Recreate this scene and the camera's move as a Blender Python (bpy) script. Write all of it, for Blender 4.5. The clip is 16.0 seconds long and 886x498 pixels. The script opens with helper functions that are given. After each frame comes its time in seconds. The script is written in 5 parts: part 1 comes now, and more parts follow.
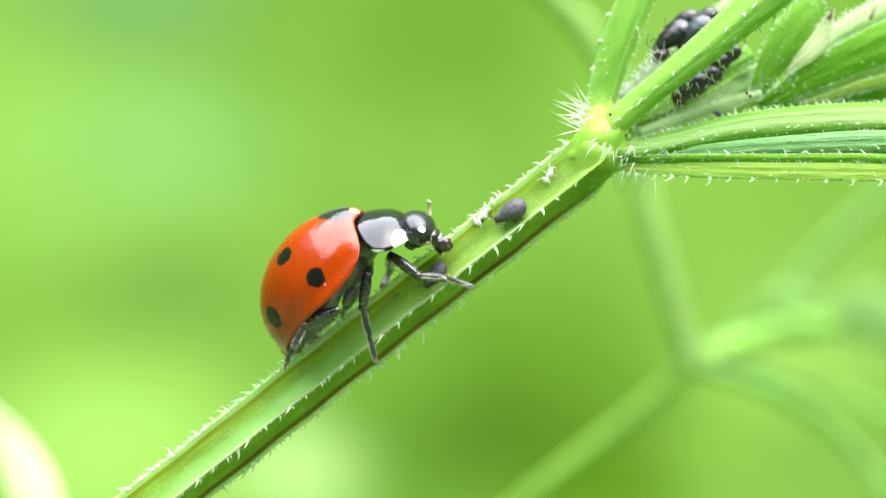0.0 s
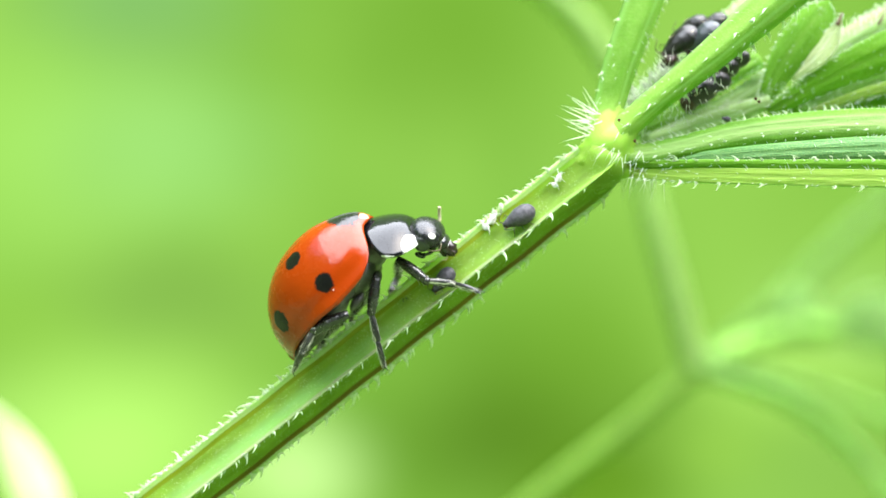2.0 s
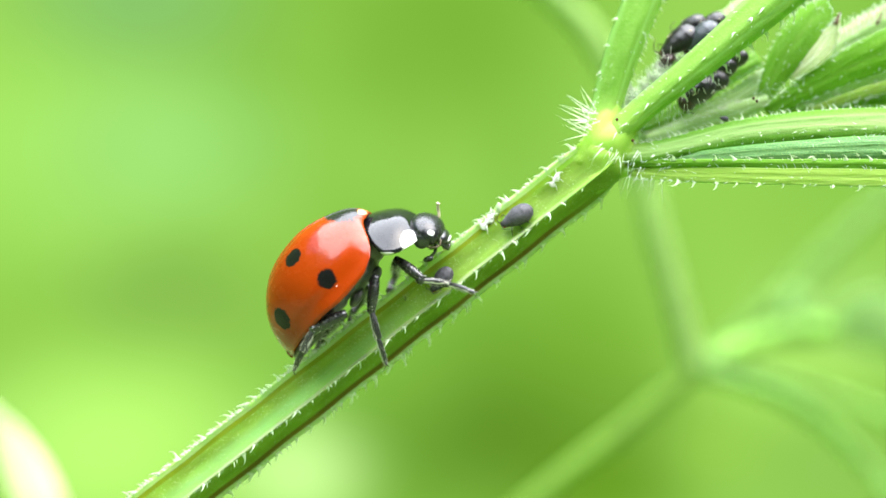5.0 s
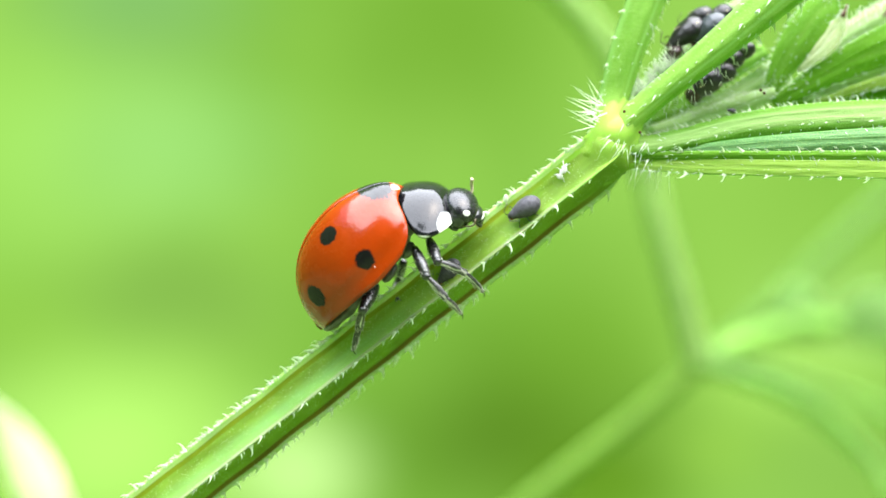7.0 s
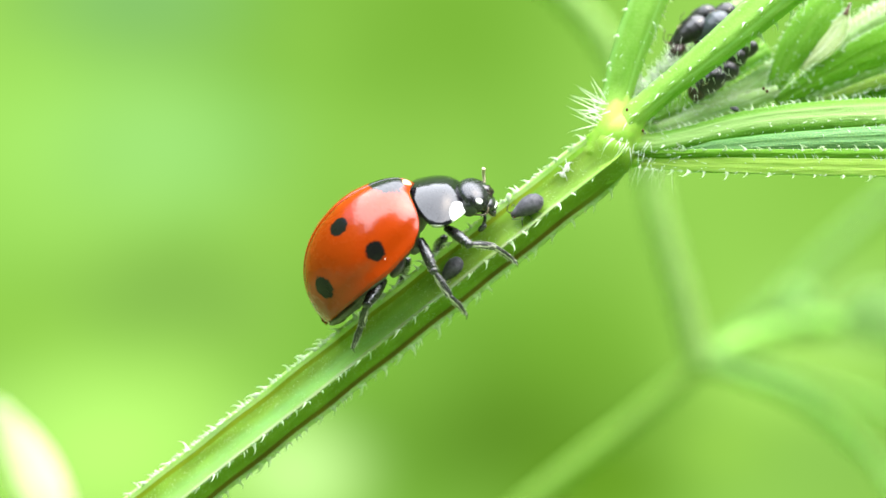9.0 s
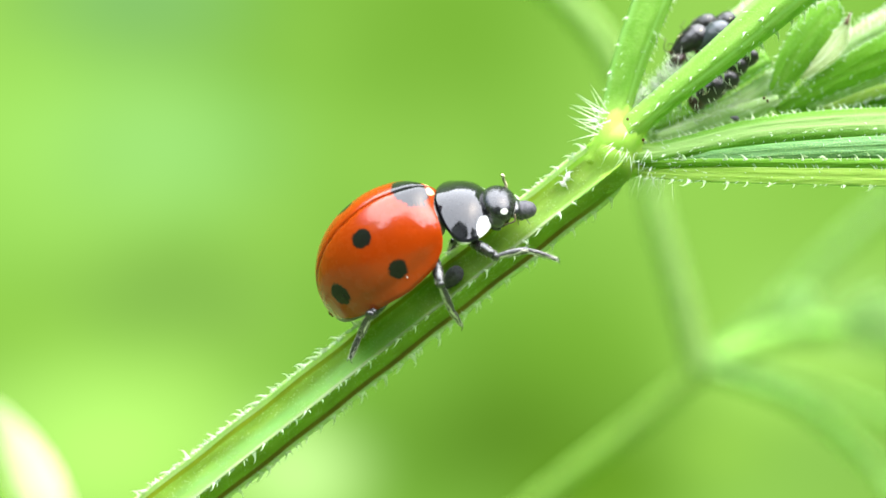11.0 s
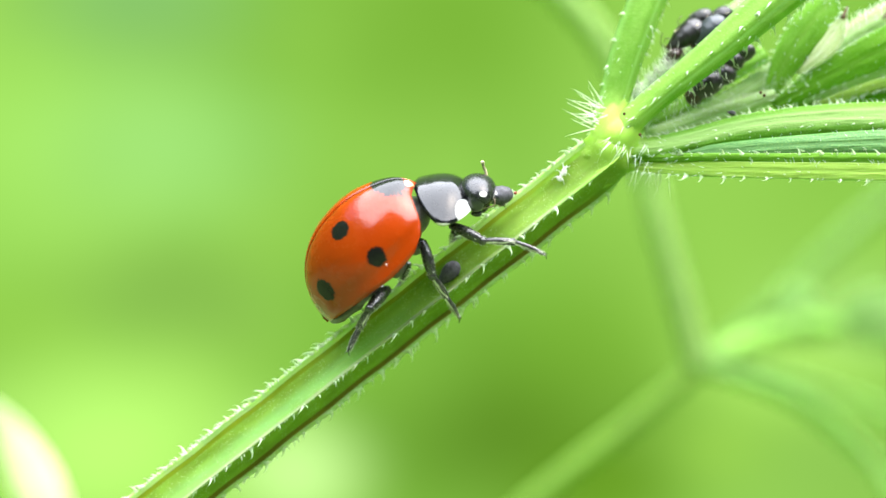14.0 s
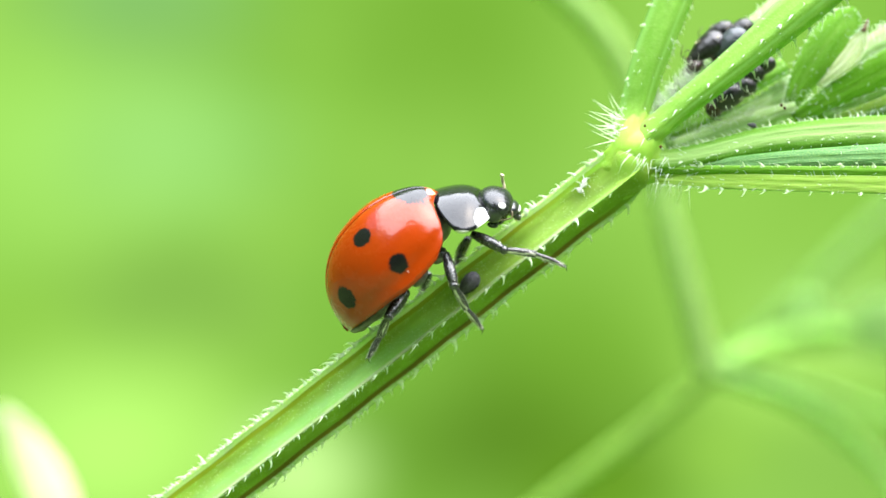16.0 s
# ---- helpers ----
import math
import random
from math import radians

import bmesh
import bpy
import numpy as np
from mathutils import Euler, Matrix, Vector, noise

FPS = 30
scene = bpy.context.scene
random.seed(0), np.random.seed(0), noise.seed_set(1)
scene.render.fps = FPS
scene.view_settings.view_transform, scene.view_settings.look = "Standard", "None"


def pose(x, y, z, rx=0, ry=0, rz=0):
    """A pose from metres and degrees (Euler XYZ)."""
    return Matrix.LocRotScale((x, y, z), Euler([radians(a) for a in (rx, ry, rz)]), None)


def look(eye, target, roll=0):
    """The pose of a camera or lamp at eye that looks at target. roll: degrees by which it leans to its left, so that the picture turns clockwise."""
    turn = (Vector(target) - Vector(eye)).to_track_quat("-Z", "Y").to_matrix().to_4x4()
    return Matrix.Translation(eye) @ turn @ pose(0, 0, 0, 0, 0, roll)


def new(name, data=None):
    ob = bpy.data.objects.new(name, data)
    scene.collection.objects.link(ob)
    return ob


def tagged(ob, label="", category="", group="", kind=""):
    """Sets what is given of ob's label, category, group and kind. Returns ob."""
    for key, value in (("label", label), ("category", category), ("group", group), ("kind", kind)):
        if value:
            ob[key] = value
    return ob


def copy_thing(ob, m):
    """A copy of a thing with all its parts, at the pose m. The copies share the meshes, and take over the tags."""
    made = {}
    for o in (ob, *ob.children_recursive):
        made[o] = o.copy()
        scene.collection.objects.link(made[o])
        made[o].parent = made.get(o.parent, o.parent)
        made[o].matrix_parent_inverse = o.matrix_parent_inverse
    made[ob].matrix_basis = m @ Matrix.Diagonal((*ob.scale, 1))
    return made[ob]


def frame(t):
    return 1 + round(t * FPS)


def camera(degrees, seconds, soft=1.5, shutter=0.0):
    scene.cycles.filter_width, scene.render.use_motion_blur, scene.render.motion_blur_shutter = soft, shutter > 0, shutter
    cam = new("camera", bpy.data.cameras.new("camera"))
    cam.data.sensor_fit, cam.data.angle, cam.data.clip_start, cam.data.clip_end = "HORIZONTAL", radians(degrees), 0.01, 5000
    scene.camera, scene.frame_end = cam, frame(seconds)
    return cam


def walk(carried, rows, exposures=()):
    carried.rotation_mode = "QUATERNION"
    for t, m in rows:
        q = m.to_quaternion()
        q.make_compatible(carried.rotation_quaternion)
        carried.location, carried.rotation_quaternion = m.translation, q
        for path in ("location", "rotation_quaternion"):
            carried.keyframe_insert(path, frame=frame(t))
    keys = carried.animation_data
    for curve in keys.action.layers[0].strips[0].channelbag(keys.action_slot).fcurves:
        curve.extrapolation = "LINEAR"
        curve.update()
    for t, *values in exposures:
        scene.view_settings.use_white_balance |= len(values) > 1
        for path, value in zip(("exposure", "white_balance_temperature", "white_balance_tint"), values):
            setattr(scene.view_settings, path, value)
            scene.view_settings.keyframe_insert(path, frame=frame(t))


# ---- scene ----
MM = 0.001
DIST = 58.5  # mm from the lens to the plane of the stem


def at(h, v, d=0.0):
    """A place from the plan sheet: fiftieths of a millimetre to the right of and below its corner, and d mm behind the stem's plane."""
    k = (1 + d / DIST) * 0.02 * MM
    return Vector(((h - 784) * k, d * MM, (441 - v) * k))


# ---- camera: hand-steadied, drifting a millimetre or so ----
cam = camera(30.02, 16.0, 1.5)
DRIFT = [(0, 0, 0), (0.5, -4, 6), (1, -2, 11), (1.5, 6, 12), (2, 15, 9), (2.5, 12, 8), (3, -2, 8), (3.5, -14, 6), (4, -14, 6),
         (4.5, 1, 9), (7, 24, -6), (7.5, 30, -9), (8, 32, -9), (8.5, 30, -11), (9, 29, -9), (11.5, 30, 8), (12, 32, 8),
         (12.5, 23, 8), (13, 16, 3), (13.5, 24, -2), (14, 24, -2), (14.5, 36, 3), (15, 52, 11), (15.5, 61, 15), (16, 59, 17)]
LEAN = [(0, 0), (1, -0.1), (3, -0.1), (4, 0), (4.5, -0.1), (9, -0.1), (11.5, -0.2), (12.5, -0.2), (13, -0.1), (14, -0.1), (14.5, -0.2), (15, -0.3), (15.5, -0.4), (16, -0.4)]
walk(cam, [(t, pose(-dx * 0.02 * MM, -DIST * MM, dz * 0.02 * MM, 90, float(np.interp(t, [r[0] for r in LEAN], [r[1] for r in LEAN])), 0)) for t, dx, dz in DRIFT])
cam.data.dof.use_dof = True
cam.data.dof.focus_distance = (DIST - 1.6) * MM
cam.data.dof.aperture_fstop = 27.0

# ---- light: a bright hazy sky, soft sun from above the lens ----
world = bpy.data.worlds.new("world")
scene.world = world
world.use_nodes = True
sky = world.node_tree.nodes.new("ShaderNodeTexSky")
sky.sky_type, sky.sun_disc = "NISHITA", False
SUN_UP, SUN_ROUND = 62, 115
sky.dust_density, sky.air_density, sky.ozone_density = 1.5, 1.2, 1.2
sky.sun_elevation, sky.sun_rotation = radians(SUN_UP), radians(SUN_ROUND)
back = world.node_tree.nodes["Background"]
back.inputs[1].default_value = 0.15
world.node_tree.links.new(sky.outputs[0], back.inputs[0])
sun = new("sun", bpy.data.lights.new("sun", "SUN"))
sun.data.energy, sun.data.angle, sun.data.color = 4.6, radians(125), (0.98, 0.98, 0.98)
way = Vector((math.sin(radians(SUN_ROUND)) * math.cos(radians(SUN_UP)), math.cos(radians(SUN_ROUND)) * math.cos(radians(SUN_UP)), math.sin(radians(SUN_UP))))
sun.matrix_world = look(way * 0.5, (0, 0, 0))
scene.view_settings.exposure = 2.53

# ---- materials ----


class Nodes:
    """Short writing for a material's node tree."""

    def __init__(self, name):
        self.mat = bpy.data.materials.new(name)
        self.mat.use_nodes = True
        self.tree = self.mat.node_tree
        self.b = self.tree.nodes["Principled BSDF"]
        self.out = self.tree.nodes["Material Output"]

    def n(self, kind, **kw):
        nd = self.tree.nodes.new("ShaderNode" + kind)
        for k, v in kw.items():
            nd.inputs[k.replace("_", " ")].default_value = v
        return nd

    def l(self, a, b):
        self.tree.links.new(a, b)

    def coords(self, which="Object", scale=(1, 1, 1), loc=(0, 0, 0)):
        t = self.n("TexCoord")
        m = self.n("Mapping")
        m.inputs["Scale"].default_value = scale
        m.inputs["Location"].default_value = loc
        self.l(t.outputs[which], m.inputs[0])
        return m.outputs[0]

    def noise(self, vec, scale, detail=3.0, rough=0.55):
        t = self.n("TexNoise")
        t.inputs["Scale"].default_value = scale
        t.inputs["Detail"].default_value = detail
        t.inputs["Roughness"].default_value = rough
        if vec is not None:
            self.l(vec, t.inputs["Vector"])
        return t.outputs["Fac"]

    def ramp(self, fac, *stops):
        r = self.n("ValToRGB")
        e = r.color_ramp.elements
        while len(e) < len(stops):
            e.new(0.5)
        for el, (p, c) in zip(e, stops):
            el.position = p
            el.color = (*c, 1) if len(c) == 3 else c
        self.l(fac, r.inputs[0])
        return r.outputs[0]

    def math(self, op, a, b=None, c=None, clamp=False):
        m = self.n("Math")
        m.operation, m.use_clamp = op, clamp
        for i, v in enumerate((a, b, c)):
            if v is None:
                continue
            if isinstance(v, (int, float)):
                m.inputs[i].default_value = v
            else:
                self.l(v, m.inputs[i])
        return m.outputs[0]

    def mix(self, fac, a, b, blend="MIX"):
        m = self.n("Mix")
        m.data_type, m.blend_type = "RGBA", blend
        for i, v in ((0, fac), (6, a), (7, b)):
            if isinstance(v, (int, float)):
                m.inputs[i].default_value = v
            elif isinstance(v, tuple):
                m.inputs[i].default_value = (*v, 1)
            else:
                self.l(v, m.inputs[i])
        return m.outputs[2]

    def step(self, v, lo, hi):
        m = self.n("MapRange")
        m.interpolation_type = "SMOOTHSTEP"
        self.l(v, m.inputs[0])
        m.inputs[1].default_value, m.inputs[2].default_value = lo, hi
        return m.outputs[0]

    def bump(self, height, strength, distance):
        b = self.n("Bump")
        b.inputs["Strength"].default_value = strength
        b.inputs["Distance"].default_value = distance
        self.l(height, b.inputs["Height"])
        self.l(b.outputs[0], self.b.inputs["Normal"])
        self.l(b.outputs[0], self.b.inputs["Coat Normal"])
        return b.outputs[0]

    def base(self, colour, rough=0.5, **kw):
        if isinstance(colour, tuple):
            self.b.inputs["Base Color"].default_value = (*colour, 1)
        else:
            self.l(colour, self.b.inputs["Base Color"])
        if isinstance(rough, (int, float)):
            self.b.inputs["Roughness"].default_value = rough
        else:
            self.l(rough, self.b.inputs["Roughness"])
        for k, v in kw.items():
            self.b.inputs[k.replace("_", " ")].default_value = v

    def thin(self, colour, share):
        """Lets a share of the light through, as a leaf does."""
        t = self.n("BsdfTranslucent")
        if isinstance(colour, tuple):
            t.inputs[0].default_value = (*colour, 1)
        else:
            self.l(colour, t.inputs[0])
        m = self.n("MixShader")
        m.inputs[0].default_value = share
        self.l(self.b.outputs[0], m.inputs[1])
        self.l(t.outputs[0], m.inputs[2])
        self.l(m.outputs[0], self.out.inputs[0])


def fresh(m, c, colour=(0.39, 0.62, 0.11), size=0.75, share=0.8):
    """Young yellowish tissue round the stem's joint."""
    q = at(1076, 222) / MM
    return m.mix(m.math("MULTIPLY", blob(m, m.coords("Object"), q.x, 0, q.z, 2.3 * size, 4, 2.1 * size, None, (0.15, 1.0)), share), c, colour)


def blob(m, co, x, y, z, rx, ry, rz, wobble=None, soft=(0.86, 1.06)):
    """1 inside an ellipsoid round a place, 0 outside, with an uneven edge."""
    v = m.n("VectorMath")
    v.operation = "SUBTRACT"
    m.l(co, v.inputs[0])
    v.inputs[1].default_value = (x * MM, y * MM, z * MM)
    d = m.n("VectorMath")
    d.operation = "DIVIDE"
    m.l(v.outputs[0], d.inputs[0])
    d.inputs[1].default_value = (rx * MM, ry * MM, rz * MM)
    ln = m.n("VectorMath")
    ln.operation = "LENGTH"
    m.l(d.outputs[0], ln.inputs[0])
    r = ln.outputs["Value"]
    if wobble is not None:
        r = m.math("ADD", r, wobble)
    return m.math("SUBTRACT", 1.0, m.step(r, *soft))


def leaf_material(name, dark, light, rib, margin, share=0.3, rough=0.48, streak=2.6, ribs=(0.03, 0.14), under=None):
    """Green blade: veins and streaks run along it, a pale midrib, pale rolled margins, fine blisters."""
    m = Nodes(name)
    uv = m.coords("UV")
    along = m.coords("UV", (streak, 0.5, 1))
    f = m.noise(along, 1.0, 4, 0.6)
    c = m.ramp(f, (0.3, dark), (0.7, light))
    fine = m.noise(m.coords("UV", (6, 9, 1)), 1.5, 3)
    c = m.mix(m.math("MULTIPLY", m.step(fine, 0.48, 0.72), 0.4), c, (0.36, 0.56, 0.14))
    sep = m.n("SeparateXYZ")
    m.l(uv, sep.inputs[0])
    u = m.math("ABSOLUTE", sep.outputs[0])
    c = m.mix(m.math("SUBTRACT", 1.0, m.step(u, *ribs)), c, rib)
    c = m.mix(m.step(u, 0.86, 1.0), c, margin)
    if under:
        half = m.math("MULTIPLY", m.math("SUBTRACT", 1.0, m.step(sep.outputs[0], 0.3, 0.6)), m.step(sep.outputs[0], -0.72, -0.5))
        c = m.mix(m.math("MULTIPLY", half, m.math("MULTIPLY_ADD", f, 0.9, 0.35)), c, under)
    specks = m.n("TexVoronoi")
    specks.inputs["Scale"].default_value = 1.0
    m.l(m.coords("UV", (9, 11, 1)), specks.inputs["Vector"])
    c = m.mix(m.math("MULTIPLY", m.math("SUBTRACT", 1.0, m.step(specks.outputs["Distance"], 0.1, 0.32)), 0.5), c, (0.4, 0.6, 0.18))
    c = fresh(m, c)
    m.base(c, rough, Specular_IOR_Level=0.16)
    cells = m.noise(m.coords("UV", (7, 12, 1)), 1.0, 4, 0.65)
    big = m.noise(m.coords("UV", (2.0, 1.1, 1)), 1.0, 2)
    m.bump(m.math("ADD", m.math("MULTIPLY", cells, 0.7), m.math("ADD", m.math("MULTIPLY", f, 1.2), m.math("MULTIPLY", big, 2.0))), 0.8, 0.00006)
    m.thin(m.mix(0.4, c, (0.24, 0.5, 0.05)), share)
    return m.mat


LEAF = leaf_material("leaf_green", (0.2, 0.42, 0.045), (0.3, 0.54, 0.09), (0.34, 0.6, 0.14), (0.34, 0.6, 0.15), 0.5, 0.55)
LEAF_LIGHT = leaf_material("leaf_light_green", (0.1, 0.27, 0.016), (0.19, 0.42, 0.045), (0.24, 0.44, 0.1), (0.15, 0.37, 0.035), 0.4, 0.5, 6.0, (0.03, 0.1), (0.38, 0.57, 0.19))
LEAF_DEEP = leaf_material("leaf_deep_green", (0.13, 0.34, 0.014), (0.21, 0.46, 0.03), (0.22, 0.44, 0.05), (0.22, 0.44, 0.07), 0.48, 0.55)
LEAF_PALE = leaf_material("leaf_pale_underside", (0.38, 0.56, 0.2), (0.56, 0.73, 0.35), (0.6, 0.75, 0.42), (0.56, 0.71, 0.34), 0.45, 0.5)
LEAF_BLUE = leaf_material("leaf_blue_green", (0.05, 0.17, 0.035), (0.17, 0.35, 0.13), (0.14, 0.3, 0.1), (0.1, 0.29, 0.05), 0.15, 0.35, 7.0)
LEAF_YELLOW = leaf_material("leaf_yellow_green", (0.32, 0.5, 0.06), (0.44, 0.61, 0.12), (0.42, 0.6, 0.12), (0.46, 0.64, 0.2), 0.6)
BRACT = leaf_material("bract_cream", (0.68, 0.74, 0.34), (0.88, 0.9, 0.6), (0.9, 0.92, 0.68), (0.88, 0.9, 0.62), 0.5)


def stem_material(name, dark, light, fleck, painted_sheen=False, young=(0.28, 0.52, 0.06), share=0.22, fade=0.0, strands=True, flesh=0.45):
    """Watery stem flesh; strands: fibres and dots follow the length of the stem."""
    m = Nodes(name)
    f = m.noise(m.coords("UV", (26, 0.55, 1)) if strands else m.coords("Object"), 1.0 if strands else 2600, 5, 0.6)
    slow = m.noise(m.coords("UV", (1.5, 0.35, 1)) if strands else m.coords("Object"), 1.0 if strands else 700, 2)
    c = m.ramp(m.math("ADD", m.math("MULTIPLY", f, 0.6), m.math("MULTIPLY", slow, 0.4)), (0.38, dark), (0.62, light))
    dots = m.n("TexVoronoi")
    dots.inputs["Scale"].default_value = 1.0
    m.l(m.coords("UV", (95, 19, 1)) if strands else m.coords("Object", (14000, 14000, 14000)), dots.inputs["Vector"])
    spots = m.math("SUBTRACT", 1.0, m.step(dots.outputs["Distance"], 0.08, 0.3))
    some = m.step(m.noise(m.coords("UV", (12, 2.2, 1)) if strands else m.coords("Object"), 1.0 if strands else 1800, 2), 0.36, 0.58)
    spots = m.math("MULTIPLY", spots, some)
    c = m.mix(m.math("MULTIPLY", spots, 0.8), c, fleck)
    # Mint band: the sky's sheen on the upper face, painted into the base colour.
    if painted_sheen:
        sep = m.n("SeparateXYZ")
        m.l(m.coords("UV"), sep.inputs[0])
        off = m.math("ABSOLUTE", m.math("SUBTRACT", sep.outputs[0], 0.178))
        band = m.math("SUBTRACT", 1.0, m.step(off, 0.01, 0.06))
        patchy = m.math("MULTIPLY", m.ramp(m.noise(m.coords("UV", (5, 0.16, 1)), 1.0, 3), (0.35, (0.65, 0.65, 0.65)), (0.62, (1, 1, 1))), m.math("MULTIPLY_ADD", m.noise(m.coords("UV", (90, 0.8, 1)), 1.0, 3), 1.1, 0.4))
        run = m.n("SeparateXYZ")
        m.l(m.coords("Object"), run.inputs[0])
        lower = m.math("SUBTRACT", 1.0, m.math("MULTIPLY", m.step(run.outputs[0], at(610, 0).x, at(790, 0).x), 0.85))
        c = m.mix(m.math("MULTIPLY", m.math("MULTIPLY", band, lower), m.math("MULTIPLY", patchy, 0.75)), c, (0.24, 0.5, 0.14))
    c = m.mix(m.math("MULTIPLY", spots, 0.15), c, fleck)
    if fade:
        c = fresh(m, c, (0.2, 0.44, 0.035), fade, 0.95)
    c = fresh(m, c, young, 1.0, 0.85)
    c = fresh(m, c, (0.38, 0.61, 0.1), 0.6, 0.8)
    m.base(c, m.math("MULTIPLY_ADD", spots, -0.2, 0.5), Specular_IOR_Level=0.14, Subsurface_Weight=flesh, Subsurface_Scale=0.5 * MM)
    m.b.inputs["Subsurface Radius"].default_value = (0.55, 1.0, 0.2)
    m.bump(m.math("ADD", f, m.math("MULTIPLY", spots, 0.3)), 0.4, 0.00004)
    m.thin(m.mix(0.5, c, (0.22, 0.36, 0.05)), share)
    return m.mat


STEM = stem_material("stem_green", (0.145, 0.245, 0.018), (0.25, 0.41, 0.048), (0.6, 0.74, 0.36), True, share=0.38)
RIB = stem_material("stem_rib", (0.3, 0.52, 0.16), (0.46, 0.66, 0.28), (0.5, 0.64, 0.36), share=0.4)
RIB_PALE = stem_material("stem_rib_beige", (0.2, 0.27, 0.1), (0.3, 0.37, 0.18), (0.36, 0.42, 0.28), fade=2.6, flesh=0.4)
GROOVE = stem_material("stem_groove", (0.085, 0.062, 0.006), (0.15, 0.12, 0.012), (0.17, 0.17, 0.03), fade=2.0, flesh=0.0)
OLIVE = stem_material("stem_furrow_olive", (0.14, 0.2, 0.006), (0.22, 0.28, 0.012), (0.2, 0.28, 0.03), fade=2.6, flesh=0.0)
NODE = stem_material("stem_joint", (0.2, 0.35, 0.028), (0.32, 0.52, 0.075), (0.6, 0.74, 0.36), strands=False)


def plain(name, colour, rough, vary=0.25, scale=4000, bump=0.2, size=0.00003, thin=0.0, **kw):
    m = Nodes(name)
    co = m.coords("Object")
    f = m.noise(co, scale, 4, 0.6)
    g = m.noise(co, scale * 0.18, 2)
    lo = tuple(x * (1 - vary) for x in colour)
    hi = tuple(min(1, x * (1 + vary)) for x in colour)
    c = m.ramp(m.math("ADD", m.math("MULTIPLY", f, 0.6), m.math("MULTIPLY", g, 0.4)), (0.35, lo), (0.65, hi))
    r = m.math("ADD", m.math("MULTIPLY", f, 0.2), rough - 0.1)
    m.base(c, r, **kw)
    if bump:
        m.bump(f, bump, size)
    if thin:
        m.thin(c, thin)
    return m.mat


HAIR = plain("hair_white", (0.78, 0.84, 0.7), 0.4, 0.1, thin=0.4)
PRICKLE = plain("prickle_pale", (0.66, 0.76, 0.54), 0.35, 0.2, thin=0.5)
FAR_GREEN = plain("far_stem", (0.165, 0.315, 0.028), 0.8, 0.2, 900, thin=0.4)
FAR_PALE = plain("far_leaf_pale", (0.24, 0.47, 0.08), 0.8, 0.2, 500, thin=0.4)
FAR_UPRIGHT = plain("far_stem_upright", (0.26, 0.42, 0.1), 0.8, 0.2, 500, thin=0.4)
FAR_FAINT = plain("far_branch_faint", (0.085, 0.2, 0.018), 0.6, 0.2, 500, thin=0.4)
# Paler far green: sunlight painted into the colour of leaves and branches.
FAR_SUN = plain("far_leaf_sunlit", (0.26, 0.46, 0.12), 0.7, 0.2, 500, thin=0.5)
CREAM = plain("near_leaf_cream", (0.72, 0.78, 0.45), 0.5, 0.25, 300, thin=0.3)
PURPLE = plain("tip_purple", (0.16, 0.07, 0.05), 0.5)
BROWN_FLECK = plain("fleck_brown", (0.07, 0.03, 0.012), 0.6, Specular_IOR_Level=0.1)
APHID = plain("aphid_grey", (0.06, 0.057, 0.066), 0.5, 0.5, 9000, 0.6, 0.00003, Specular_IOR_Level=0.22)
APHID_DARK = plain("aphid_black", (0.012, 0.01, 0.012), 0.32, 0.85, 5200, 0.8, 0.00006)
APHID_SHINY = plain("aphid_wet_brown", (0.022, 0.014, 0.013), 0.22, 0.5, 7000, 0.5, 0.00003)
APHID_BROWN = plain("aphid_brown", (0.034, 0.014, 0.01), 0.4, 0.6, 6000, 0.7, 0.00005)
SHED = plain("shed_skin_white", (0.7, 0.7, 0.66), 0.4, 0.1, 6000, thin=0.3)
RED_EYE = plain("red_drop", (0.25, 0.02, 0.01), 0.15, 0.1)
CHITIN = plain("black_chitin", (0.007, 0.007, 0.009), 0.32, 0.5, 6000, 0.2, 0.00002, Specular_IOR_Level=0.5, Coat_Weight=0.6, Coat_Roughness=0.2)
LEG_BLACK = plain("leg_black", (0.016, 0.0155, 0.015), 0.26, 0.8, 4200, 0.8, 0.00005, Specular_IOR_Level=0.7)
LEG_FUZZ = plain("leg_fuzz_grey", (0.6, 0.58, 0.5), 0.6, 0.3, 7000)
BELLY = plain("belly_black", (0.07, 0.066, 0.062), 0.36, 0.8, 2600, 0.9, 0.00008, Specular_IOR_Level=0.6)
TAN = plain("antenna_tan", (0.42, 0.36, 0.24), 0.45, 0.3, 9000)
FEELER = plain("antenna_brown", (0.13, 0.095, 0.06), 0.4, 0.4, 9000)
IVORY = plain("ivory_patch", (0.55, 0.55, 0.5), 0.5, 0.06, 4000)
HEDGE = plain("hedge_leaves", (0.08, 0.16, 0.035), 0.7, 0.6, 60, 0.8, 0.01)
SOIL = plain("meadow_ground", (0.1, 0.18, 0.04), 0.9, 0.5, 40, 0.8, 0.01)


